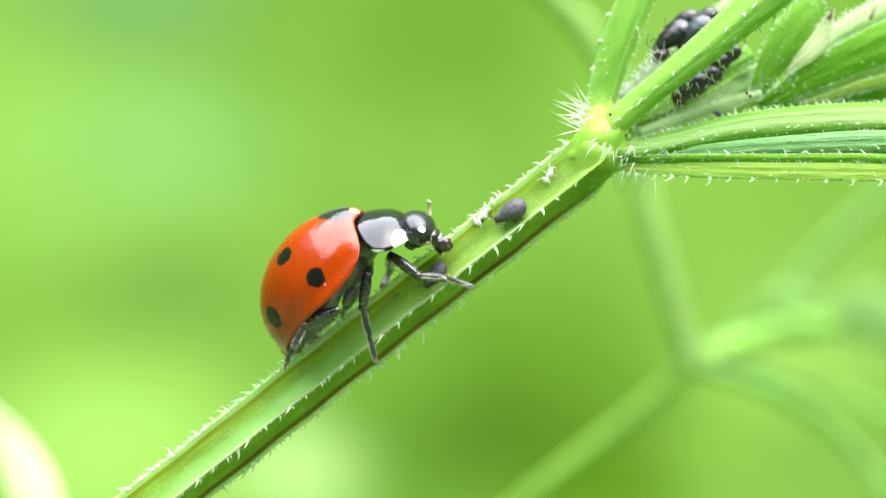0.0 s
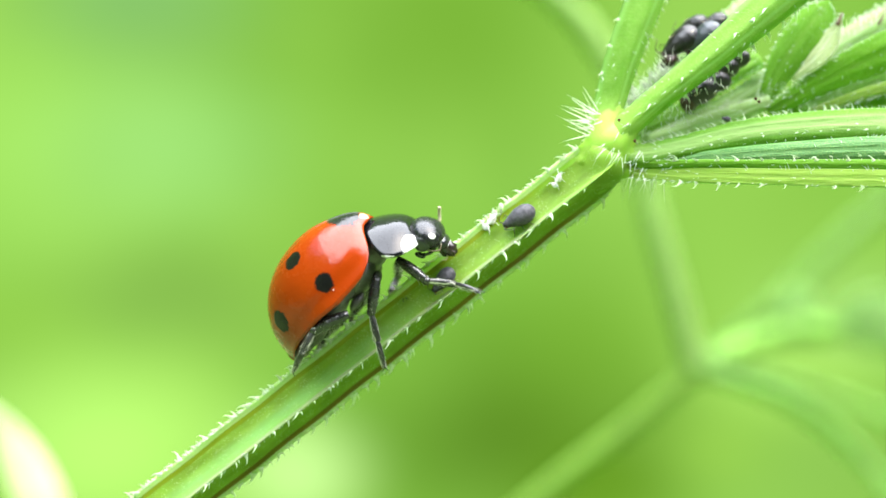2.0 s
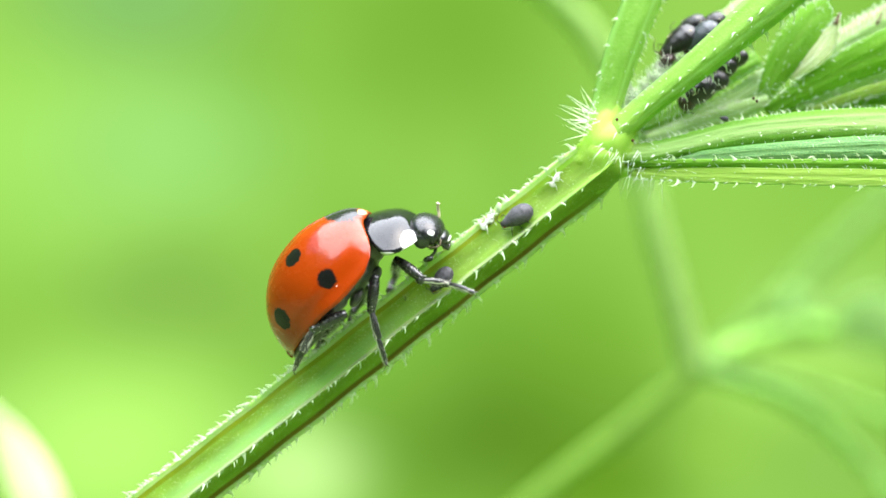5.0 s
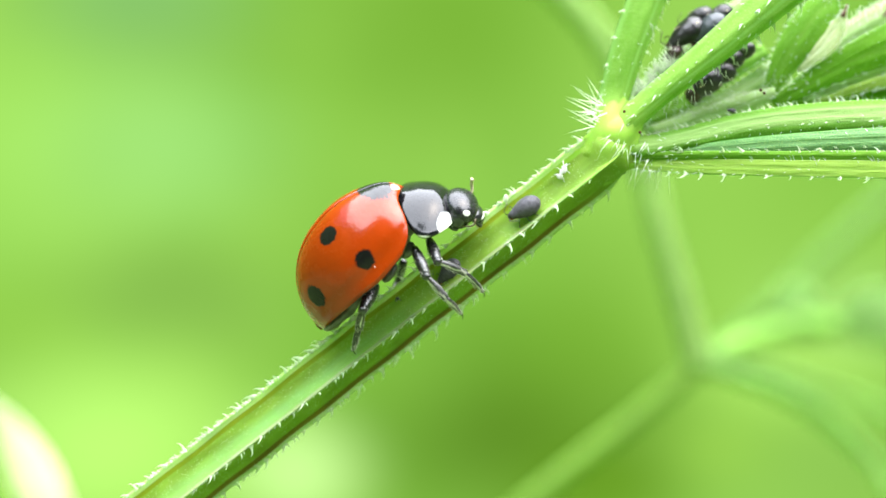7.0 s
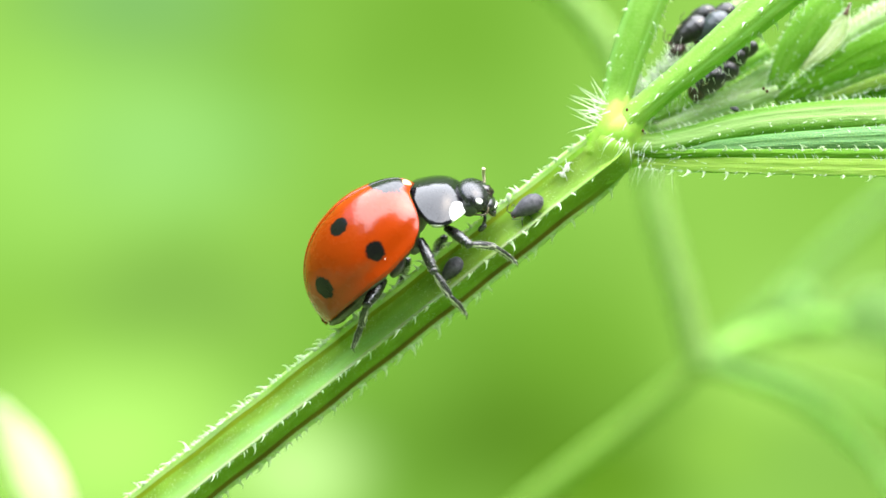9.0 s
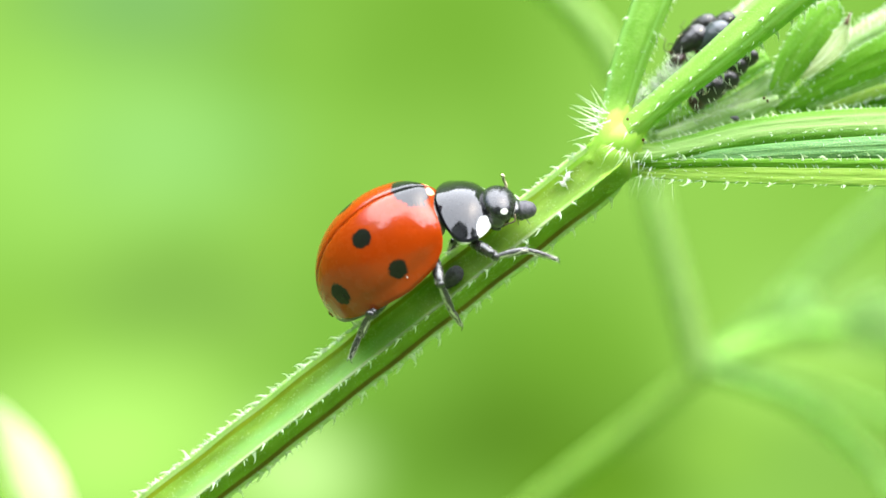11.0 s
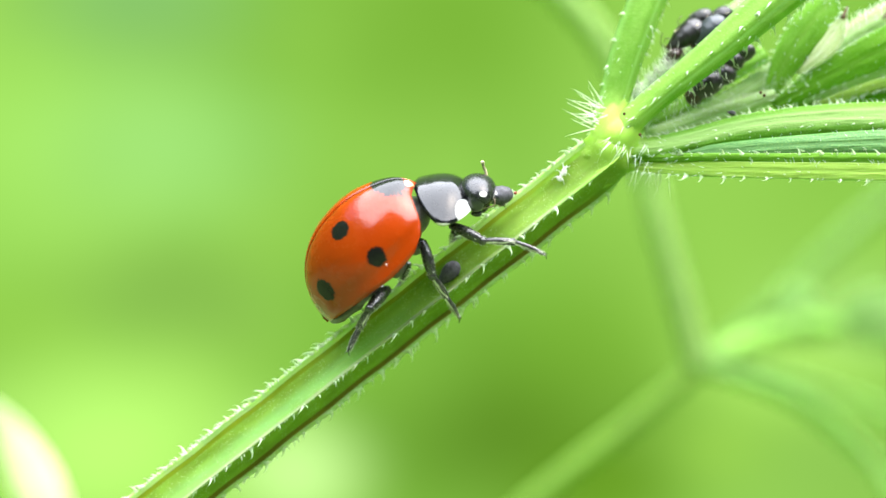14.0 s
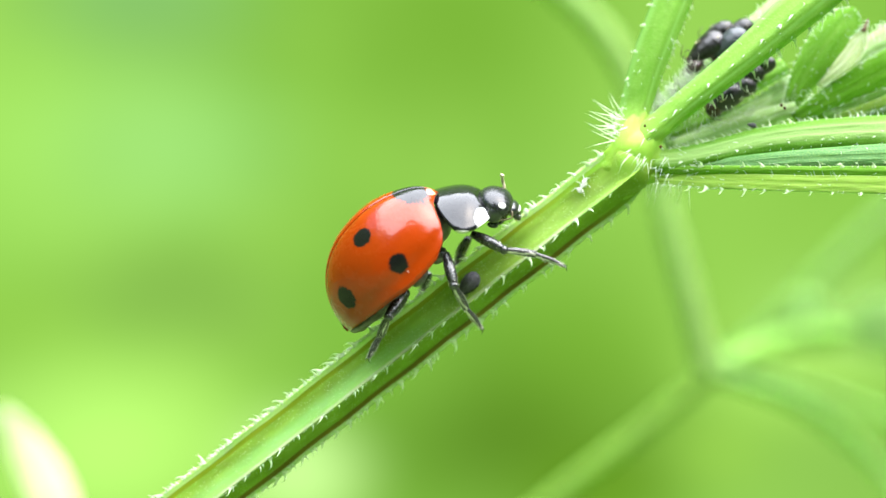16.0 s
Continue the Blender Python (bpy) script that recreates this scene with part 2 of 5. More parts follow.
def elytron_material():
    """Orange-red lacquered wing case with seven black spots and two pale flecks beside the shield."""
    m = Nodes("wing_case_red")
    co = m.coords("Object")
    f = m.noise(co, 1500, 4, 0.6)
    g = m.noise(co, 260, 2)
    c = m.ramp(g, (0.3, (0.19, 0.017, 0.0004)), (0.7, (0.275, 0.028, 0.0008)))
    c = m.mix(m.math("MULTIPLY", m.step(f, 0.5, 0.75), 0.25), c, (0.32, 0.03, 0.001))
    wob = m.math("ADD", m.math("MULTIPLY", m.math("SUBTRACT", m.noise(co, 2300, 2), 0.5), 0.5), m.math("MULTIPLY", m.math("SUBTRACT", m.noise(co, 9000, 3), 0.5), 0.4))
    matt = 0.0
    for side in (-1, 1):
        for x, y, z, rx, r in ((0.33, 1.02, 2.235, 0.36, 0.36), (0.48, 2.07, 0.99, 0.35, 0.36), (-1.66, 1.21, 1.38, 0.4, 0.42)):
            spot = blob(m, co, x, side * y, z, rx, r, r, wob)
            matt = m.math("MAXIMUM", spot, matt)
            c = m.mix(spot, c, (0.006, 0.006, 0.006))
    c = m.mix(blob(m, co, 2.4, 0, 1.5, 0.56, 0.95, 0.75, wob), c, (0.008, 0.008, 0.009))
    for side in (-1, 1):
        c = m.mix(blob(m, co, 3.0, side * 0.36, 1.12, 0.2, 0.32, 0.26, wob), c, (0.78, 0.5, 0.26))
    m.base(c, m.math("ADD", m.math("MULTIPLY", f, 0.14), 0.2), Specular_IOR_Level=0.45, Coat_Weight=0.35, Coat_Roughness=0.15)
    m.l(m.math("MULTIPLY_ADD", matt, -0.03, 0.06), m.b.inputs["Specular IOR Level"])
    m.l(m.math("MULTIPLY_ADD", matt, -0.2, 0.56), m.b.inputs["Coat Weight"])
    pits = m.n("TexVoronoi")
    pits.inputs["Scale"].default_value = 9000
    m.l(co, pits.inputs["Vector"])
    wave = m.noise(co, 700, 3, 0.6)
    m.bump(m.math("ADD", m.math("ADD", m.math("MULTIPLY", m.noise(co, 2600, 2), 1.2), m.math("MULTIPLY", wave, 5.0)), m.math("ADD", m.math("MULTIPLY", pits.outputs["Distance"], 0.3), m.math("MULTIPLY", f, 0.5))), 0.36, 0.00002)
    return m.mat


def shield_material():
    """Black gloss shield with an ivory patch at each front corner and a thin ivory hem."""
    m = Nodes("shield_black")
    co = m.coords("Object")
    f = m.noise(co, 5000, 4, 0.6)
    c = m.ramp(f, (0.3, (0.003, 0.003, 0.004)), (0.7, (0.009, 0.009, 0.011)))
    wob = m.math("MULTIPLY", m.math("SUBTRACT", m.noise(co, 1800, 3), 0.5), 0.45)
    for side in (-1, 1):
        c = m.mix(blob(m, co, 0.64, side * 1.18, 0.22, 0.44, 0.56, 0.46, wob), c, (0.84, 0.84, 0.82))
        c = m.mix(blob(m, co, 0.86, side * 0.7, 0.3, 0.06, 0.4, 0.2), c, (0.75, 0.75, 0.68))
        c = m.mix(blob(m, co, 0.0, side * 1.97, 0.06, 0.9, 0.12, 0.07), c, (0.55, 0.55, 0.5))
    m.base(c, m.math("ADD", m.math("MULTIPLY", f, 0.1), 0.3), Specular_IOR_Level=0.04, Coat_Weight=1.0, Coat_Roughness=0.05, Coat_IOR=1.37)
    m.bump(f, 0.15, 0.000015)
    return m.mat


def head_material():
    """Satin black head with an ivory spot beside each eye and a pale hem above the mouth."""
    m = Nodes("head_black")
    co = m.coords("Object")
    f = m.noise(co, 7000, 4, 0.65)
    c = m.ramp(f, (0.3, (0.004, 0.004, 0.005)), (0.7, (0.018, 0.018, 0.02)))
    wob = m.math("MULTIPLY", m.math("SUBTRACT", m.noise(co, 5000, 3), 0.5), 0.5)
    for side in (-1, 1):
        c = m.mix(blob(m, co, 0.16, side * 0.8, 0.29, 0.14, 0.2, 0.085, wob), c, (0.55, 0.55, 0.5))
        c = m.mix(blob(m, co, 0.56, side * 0.5, 0.16, 0.04, 0.2, 0.14, wob), c, (0.4, 0.4, 0.38))
    c = m.mix(blob(m, co, 0.5, 0, -0.02, 0.05, 0.55, 0.3, wob), c, (0.6, 0.6, 0.54))
    m.base(c, m.math("MULTIPLY_ADD", f, 0.2, 0.16), Specular_IOR_Level=0.45)
    m.bump(f, 0.35, 0.00002)
    return m.mat


HEAD_BLACK = head_material()
ELYTRON = elytron_material()
SHIELD = shield_material()


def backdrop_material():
    """Meadow far out of focus: a soft field of greens, its sunlight painted in and glowing."""
    m = Nodes("distant_meadow_glow")
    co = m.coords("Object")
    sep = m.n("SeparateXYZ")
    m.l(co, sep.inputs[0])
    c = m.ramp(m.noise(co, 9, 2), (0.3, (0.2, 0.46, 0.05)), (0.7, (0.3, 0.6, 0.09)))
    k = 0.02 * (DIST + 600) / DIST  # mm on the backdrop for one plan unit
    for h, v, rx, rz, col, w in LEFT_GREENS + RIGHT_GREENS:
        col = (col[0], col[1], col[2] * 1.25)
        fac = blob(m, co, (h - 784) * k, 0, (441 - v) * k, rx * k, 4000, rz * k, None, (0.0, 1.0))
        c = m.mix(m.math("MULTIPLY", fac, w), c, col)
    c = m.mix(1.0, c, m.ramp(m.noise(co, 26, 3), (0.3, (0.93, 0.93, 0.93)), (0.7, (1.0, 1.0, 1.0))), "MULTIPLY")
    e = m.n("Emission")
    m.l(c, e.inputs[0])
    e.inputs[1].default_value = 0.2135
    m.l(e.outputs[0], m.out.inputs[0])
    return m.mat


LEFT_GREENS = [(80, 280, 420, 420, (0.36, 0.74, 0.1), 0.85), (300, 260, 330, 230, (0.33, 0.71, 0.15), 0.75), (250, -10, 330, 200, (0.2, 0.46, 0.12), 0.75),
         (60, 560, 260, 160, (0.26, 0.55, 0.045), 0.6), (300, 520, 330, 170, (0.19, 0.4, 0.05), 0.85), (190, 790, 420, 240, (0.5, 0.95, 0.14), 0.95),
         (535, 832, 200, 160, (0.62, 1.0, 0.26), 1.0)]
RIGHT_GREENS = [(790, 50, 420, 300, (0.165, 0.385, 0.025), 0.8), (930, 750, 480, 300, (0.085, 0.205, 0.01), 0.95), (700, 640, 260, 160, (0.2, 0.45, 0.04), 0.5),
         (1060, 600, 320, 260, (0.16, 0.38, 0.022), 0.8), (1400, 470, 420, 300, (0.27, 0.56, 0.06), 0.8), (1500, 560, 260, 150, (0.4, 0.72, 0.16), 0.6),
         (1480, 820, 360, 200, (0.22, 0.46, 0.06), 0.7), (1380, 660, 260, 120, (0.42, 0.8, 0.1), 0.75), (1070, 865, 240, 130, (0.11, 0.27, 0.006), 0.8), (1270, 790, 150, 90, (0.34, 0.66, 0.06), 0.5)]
BACKDROP = backdrop_material()

# ---- mesh helpers ----


def part(name, bm, material, parent=None, label="", smooth=True):
    """Links a bmesh, drawn in world space, as one mesh object under a thing or a part."""
    me = bpy.data.meshes.new(name)
    bm.normal_update()
    bm.to_mesh(me)
    bm.free()
    for mt in material if isinstance(material, (list, tuple)) else (material,):
        me.materials.append(mt)
    if smooth:
        me.polygons.foreach_set("use_smooth", [True] * len(me.polygons))
    ob = new(name, me)
    if parent is not None:
        ob.parent = parent
        if parent.data is None:
            ob.matrix_parent_inverse = parent.matrix_basis.inverted()
    if label:
        ob["label"] = label
    return ob


def thing(name, place, label, category, group="", kind=""):
    ob = new(name)
    ob.empty_display_size = 0.001
    ob.matrix_basis = Matrix.Translation(place)
    return tagged(ob, label, category, group, kind)


def spline(points, n):
    """n even steps along a smooth curve through points (tuples of any length)."""
    p = [np.array(q, float) for q in points]
    p = [2 * p[0] - p[1]] + p + [2 * p[-1] - p[-2]]
    out = []
    segs = len(p) - 3
    for i in range(n):
        s = i / (n - 1) * segs
        k = min(int(s), segs - 1)
        t = s - k
        a, b, c, d = p[k:k + 4]
        out.append(0.5 * ((2 * b) + (c - a) * t + (2 * a - 5 * b + 4 * c - d) * t * t + (3 * b - a - 3 * c + d) * t ** 3))
    return out


def frames(path):
    """Tangent, the side that faces the lens, and the third direction at each step of a path."""
    out = []
    for i, q in enumerate(path):
        t = (path[min(i + 1, len(path) - 1)] - path[max(i - 1, 0)]).normalized()
        f = Vector((0, -1, 0))
        f = (f - t * f.dot(t))
        if f.length < 0.2:
            f = Vector((0, 0, 1)) - t * t.z
        f.normalize()
        out.append((q, t, f, f.cross(t).normalized()))
    return out


def sweep(path, profile, scales, bm=None, materials=None, caps=True):
    """A profile of (across, towards the lens) in metres swept along a path; uv: round, millimetres along."""
    bm = bm or bmesh.new()
    uvl = bm.loops.layers.uv.verify()
    n = len(profile)
    rings, run, last = [], [], None
    s = 0.0
    for (q, t, f, p), k in zip(frames(path), scales):
        if last is not None:
            s += (q - last).length / MM
        last = q
        run.append(s)
        rings.append([bm.verts.new(q + p * (a * k) + f * (b * k)) for a, b in profile])
    for i in range(len(rings) - 1):
        for j in range(n):
            j2 = (j + 1) % n
            fc = bm.faces.new((rings[i][j], rings[i + 1][j], rings[i + 1][j2], rings[i][j2]))
            if materials:
                fc.material_index = materials[j]
            for lp, uv in zip(fc.loops, ((j / n, run[i]), (j / n, run[i + 1]), ((j + 1) / n, run[i + 1]), ((j + 1) / n, run[i]))):
                lp[uvl].uv = uv
    if caps:
        bm.faces.new(rings[0][::-1])
        bm.faces.new(rings[-1])
    bmesh.ops.recalc_face_normals(bm, faces=bm.faces) if len(bm.faces) < 6000 else None
    return bm


def ring(r, n=8, squash=1.0):
    return [(r * math.cos(2 * math.pi * i / n), r * squash * math.sin(2 * math.pi * i / n)) for i in range(n)]


def tube(points, r0, r1, n=8, steps=10, bm=None, bulge=0.0):
    """A tapered round rod through points (Vectors)."""
    path = [Vector(q) for q in spline([tuple(q) for q in points], steps)]
    ks = [r0 + (r1 - r0) * i / (steps - 1) + bulge * math.sin(math.pi * i / (steps - 1)) for i in range(steps)]
    return sweep(path, ring(1.0, n), ks, bm)


def lump(bm, centre, axes, m=None, nu=16, nv=12, low=-1.0):
    """An ellipsoid; axes in mm; m turns it."""
    c = Vector(centre) * MM
    rows = []
    for i in range(nv + 1):
        th = -math.pi / 2 + math.pi * i / nv
        row = []
        for j in range(nu):
            ph = 2 * math.pi * j / nu
            v = Vector((axes[0] * math.sin(th), axes[1] * math.cos(th) * math.cos(ph), max(low * axes[2], axes[2] * math.cos(th) * math.sin(ph)))) * MM
            row.append(v)
        rows.append(row)
    vs = []
    for i, row in enumerate(rows):
        if i in (0, nv):
            q = c + row[0]
            vs.append([bm.verts.new(m @ q if m else q)])
        else:
            vs.append([bm.verts.new(m @ (c + q) if m else c + q) for q in row])
    for i in range(nv):
        a, b = vs[i], vs[i + 1]
        for j in range(nu):
            j2 = (j + 1) % nu
            if len(a) == 1:
                bm.faces.new((a[0], b[j], b[j2]))
            elif len(b) == 1:
                bm.faces.new((a[j], b[0], a[j2]))
            else:
                bm.faces.new((a[j], b[j], b[j2], a[j2]))
    bmesh.ops.recalc_face_normals(bm, faces=bm.faces)
    return bm


rng = random.Random(7)


def hook_mesh():
    """One hooked prickle, 1 unit long: broad foot, thin tip bent back."""
    bm = bmesh.new()
    rings = []
    for x, z, r in ((0, -0.12, 0.24), (-0.05, 0.22, 0.1), (-0.17, 0.52, 0.06), (-0.4, 0.78, 0.036)):
        rings.append([bm.verts.new((x + r * 1.5 * math.cos(a), r * 0.6 * math.sin(a), z + 0.5 * r * math.cos(a))) for a in (0, 1.257, 2.513, 3.77, 5.027)])
    tip = bm.verts.new((-0.8, 0, 0.86))
    for a, b in zip(rings, rings[1:]):
        for j in range(5):
            bm.faces.new((a[j], a[(j + 1) % 5], b[(j + 1) % 5], b[j]))
    for j in range(5):
        bm.faces.new((rings[-1][j], rings[-1][(j + 1) % 5], tip))
    bmesh.ops.recalc_face_normals(bm, faces=bm.faces)
    me = bpy.data.meshes.new("prickle")
    bm.to_mesh(me)
    bm.free()
    me.polygons.foreach_set("use_smooth", [True] * len(me.polygons))
    me.materials.append(PRICKLE)
    return me


HOOK = hook_mesh()


def prickle(parent, place, out, backward, length):
    """One prickle on a rib or margin: out from it, its tip bent backward."""
    z = out.normalized()
    x = -(backward - z * backward.dot(z)).normalized()
    y = z.cross(x)
    m = Matrix((x, y, z)).transposed().to_4x4()
    m.translation = place
    ob = new("prickle", HOOK)
    ob.parent = parent
    lean = Matrix.Rotation(rng.uniform(-0.4, 0.4), 4, "X") @ Matrix.Rotation(rng.uniform(-0.35, 0.35), 4, "Y")
    ob.matrix_basis = m @ lean @ Matrix.Diagonal((length * rng.uniform(0.7, 1.2), length * 0.8, length * rng.uniform(0.75, 1.15), 1))
    return ob


def hair(bm, root, way, length, thick, bend):
    """A fine stiff hair: three-sided, tapering."""
    w = way.normalized()
    s = w.orthogonal().normalized()
    t = w.cross(s)
    rows = []
    for k, r in ((0, 1.0), (0.5, 0.6)):
        c = root + w * length * k + bend * (length * k * k)
        rows.append([bm.verts.new(c + (s * math.cos(a) + t * math.sin(a)) * thick * r) for a in (0, 2.09, 4.19)])
    tip = bm.verts.new(root + w * length + bend * length)
    for j in range(3):
        bm.faces.new((rows[0][j], rows[0][(j + 1) % 3], rows[1][(j + 1) % 3], rows[1][j]))
        bm.faces.new((rows[1][j], rows[1][(j + 1) % 3], tip))


# ---- ground and distance ----
GROUND = -0.16
bm = bmesh.new()
N = 40
span = [-300 * (abs(1 - 2 * i / N) ** 5) * (1 if i < N / 2 else -1) for i in range(N + 1)]
vs = [[bm.verts.new((x, y, GROUND + (0.004 * noise.noise(Vector((x * 9, y * 9, 0))) if abs(x) + abs(y) < 4 else 0))) for x in span] for y in span]
for i in range(N):
    for j in range(N):
        bm.faces.new((vs[i][j], vs[i][j + 1], vs[i + 1][j + 1], vs[i + 1][j]))
tagged(part("ground", bm, SOIL), "green meadow turf", "ground", kind="structure")

# Glows by itself; its wrap out of view on the left blocks low sky.
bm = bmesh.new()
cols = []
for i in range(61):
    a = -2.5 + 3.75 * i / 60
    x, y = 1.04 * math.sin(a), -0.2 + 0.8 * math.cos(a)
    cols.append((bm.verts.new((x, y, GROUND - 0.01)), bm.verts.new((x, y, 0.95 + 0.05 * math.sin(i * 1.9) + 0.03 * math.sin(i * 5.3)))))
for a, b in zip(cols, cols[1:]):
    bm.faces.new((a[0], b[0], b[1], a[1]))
tagged(part("backdrop", bm, BACKDROP), "glowing backdrop of a green meadow far out of focus", "meadow", kind="structure")

# Unseen hedge, added to block low sky and darken what the gloss reflects.
bm = bmesh.new()
cols = []
for i in range(361):
    a = 1.2 + (2 * math.pi - 3.65) * i / 360
    k = 1 + 0.05 * math.sin(i * 0.52) + 0.03 * math.sin(i * 1.7)
    x, y = 1.06 * k * math.sin(a), -0.2 + 0.82 * k * math.cos(a)
    # The last term raises it behind the lens, darkening the shield's lower reflection.
    top = 0.7 + 0.09 * math.sin(i * 0.09 + 1) + 0.16 * noise.noise(Vector((i * 0.11, 3, 0))) + 0.08 * noise.noise(Vector((i * 0.45, 7, 0))) + 0.74 * math.exp(-((a - 3.1) / 0.3) ** 2)
    cols.append([bm.verts.new((x * (1 + 0.04 * noise.noise(Vector((i * 0.2, j * 0.8, 5)))), y * (1 + 0.03 * noise.noise(Vector((i * 0.3, j * 0.9, 9)))), GROUND - 0.01 + (top - GROUND) * j / 12)) for j in range(13)])
for a, b in zip(cols, cols[1:]):
    for j in range(12):
        bm.faces.new((a[j], b[j], b[j + 1], a[j + 1]))
tagged(part("hedge", bm, HEDGE), "unseen dark green hedge, added to block low sky behind the lens", "hedge", kind="structure")

# ---- the plant: square stem, joint, whorl of leaves ----
STEM_A, STEM_B = at(295, 877), at(1044, 287)
stem_dir = (STEM_B - STEM_A).normalized()
PLANT_BASE = Vector((STEM_A.x - 0.052, 0.004, GROUND))
plant = thing("cleavers_plant", PLANT_BASE, "bright green cleavers plant with square bristly stem and whorled leaves", "plant")

low = [PLANT_BASE, PLANT_BASE + Vector((0.003, -0.001, 0.06)), PLANT_BASE + Vector((0.014, -0.003, 0.1)), STEM_A - stem_dir * 0.016]
low_path = [Vector(q) for q in spline([tuple(q) for q in low] + [tuple(STEM_A - stem_dir * 0.006)], 30)]
stem_path = low_path + [STEM_A + (STEM_B - STEM_A) * (i / 44) for i in range(45)] + [STEM_B + stem_dir * k * MM for k in (0.25, 0.5, 0.75, 0.95, 1.1, 1.2)]
R = 1.02 * MM
ALPHA = radians(14)


def corner(k):
    a = ALPHA + k * math.pi / 2
    return Vector((math.cos(a), math.sin(a))) * R


profile, slots = [], []
LOWER = 2  # the rib at the stem's lower edge is thin, with the brown line right beside it
for k in range(4):
    c0, c1 = corner(k), corner(k + 1)
    thin0, thin1 = (0.35 if k == LOWER else 1.0), (0.6 if k + 1 == LOWER else 1.0)
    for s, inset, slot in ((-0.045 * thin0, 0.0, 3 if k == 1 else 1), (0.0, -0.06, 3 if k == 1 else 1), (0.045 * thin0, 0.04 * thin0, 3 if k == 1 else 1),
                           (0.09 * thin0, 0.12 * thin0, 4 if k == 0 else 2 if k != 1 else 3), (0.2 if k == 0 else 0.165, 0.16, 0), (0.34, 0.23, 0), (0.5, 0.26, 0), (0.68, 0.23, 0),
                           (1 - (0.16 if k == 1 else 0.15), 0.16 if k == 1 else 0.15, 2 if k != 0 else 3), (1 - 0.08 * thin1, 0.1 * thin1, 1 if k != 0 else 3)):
        if s < 0:
            cp = corner(k - 1)
            q = c0 + (cp - c0) * -s
            q = q * (1 - inset)
        else:
            q = c0 + (c1 - c0) * s
            mid = (c0 + c1) * 0.5
            q = q - mid.normalized() * (inset * MM) if s > 0 else q * 1.06
        profile.append((q.x, q.y))
        slots.append(slot)
bm = sweep(stem_path, profile, [1.0 + 0.02 * math.sin(i * 0.9) for i in range(len(stem_path) - 6)] + [1.0] * 6, materials=slots)
STEM_LONG = (STEM_B - STEM_A).length
for v in bm.verts:  # the square stem swells and rounds off into the joint
    run = (v.co - STEM_A).dot(stem_dir)
    w = min(1.0, max(0.0, (run - STEM_LONG + 0.6 * MM) / (0.9 * MM)))
    if w > 0:
        axis = STEM_A + stem_dir * run
        rel = v.co - axis
        w = w * w * (3 - 2 * w)
        size = 0.9 * MM * math.sqrt(max(0.02, 1 - (max(0.0, run - STEM_LONG) / (1.22 * MM)) ** 2))
        v.co = axis + rel.lerp(rel.normalized() * size, w if run > STEM_LONG else 0.9 * w)
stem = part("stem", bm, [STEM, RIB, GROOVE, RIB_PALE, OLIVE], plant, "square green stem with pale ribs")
perp = Vector((0, -1, 0)).cross(stem_dir).normalized()
lens_way = Vector((0, -1, 0))


for k, gap, lo, hi in ((0, 0.017, 0.2, 0.42), (1, 0.028, 0.2, 0.4), (2, 0.025, 0.22, 0.42)):
    s = -0.12
    c = corner(k) * 1.02
    while s < 0.985:
        out = perp * c.x + lens_way * c.y
        if k == 1:
            out = out.normalized() - perp * 0.9
        out = out.normalized() + stem_dir * rng.uniform(-0.35, 0.25) + Vector((rng.uniform(-0.2, 0.2), rng.uniform(-0.4, 0.4), rng.uniform(-0.2, 0.2)))
        root = STEM_A + (STEM_B - STEM_A) * s + perp * c.x + lens_way * c.y
        prickle(stem, root, out, -stem_dir, rng.uniform(lo, hi) * MM)
        if rng.random() < 0.25:
            prickle(stem, root + stem_dir * 0.00012, out + stem_dir * 0.4, -stem_dir, rng.uniform(lo, hi) * 0.7 * MM)
        s += gap * rng.uniform(0.6, 1.5) * (1.4 if s > 0.5 else 1.0)

fb = bmesh.new()
for _ in range(270):
    s = rng.uniform(-0.05, 0.5) if rng.random() < 0.85 else rng.uniform(0.5, 0.97)
    c = corner(0) * rng.uniform(0.98, 1.03)
    root = STEM_A + (STEM_B - STEM_A) * s + perp * c.x + lens_way * (c.y + rng.uniform(-0.1, 0.1) * MM)
    hair(fb, root, perp + lens_way * rng.uniform(-0.5, 0.9) - stem_dir * rng.uniform(-0.1, 1.2), rng.uniform(0.06, 0.2) * MM, 0.018 * MM, -stem_dir * 0.3)
for _ in range(120):
    s = rng.uniform(-0.05, 0.97)
    c = corner(rng.choice((1, 1, 2)))
    root = STEM_A + (STEM_B - STEM_A) * s + perp * c.x + lens_way * c.y
    hair(fb, root, lens_way * 0.5 - perp * rng.uniform(0.2, 1) - stem_dir * rng.uniform(0.3, 1.2), rng.uniform(0.06, 0.16) * MM, 0.016 * MM, -stem_dir * 0.3)
part("bristles", fb, HAIR, stem, "fine pale bristles along the ribs")["kind"] = "stuff"

# joint
bm = bmesh.new()
swell = Matrix.Translation(at(1070, 247, 0.0)) @ Matrix.Rotation(-math.atan2(stem_dir.z, stem_dir.x), 4, "Y")
lump(bm, (0, 0, 0), (0.9, 0.8, 0.7), swell, 22, 16)
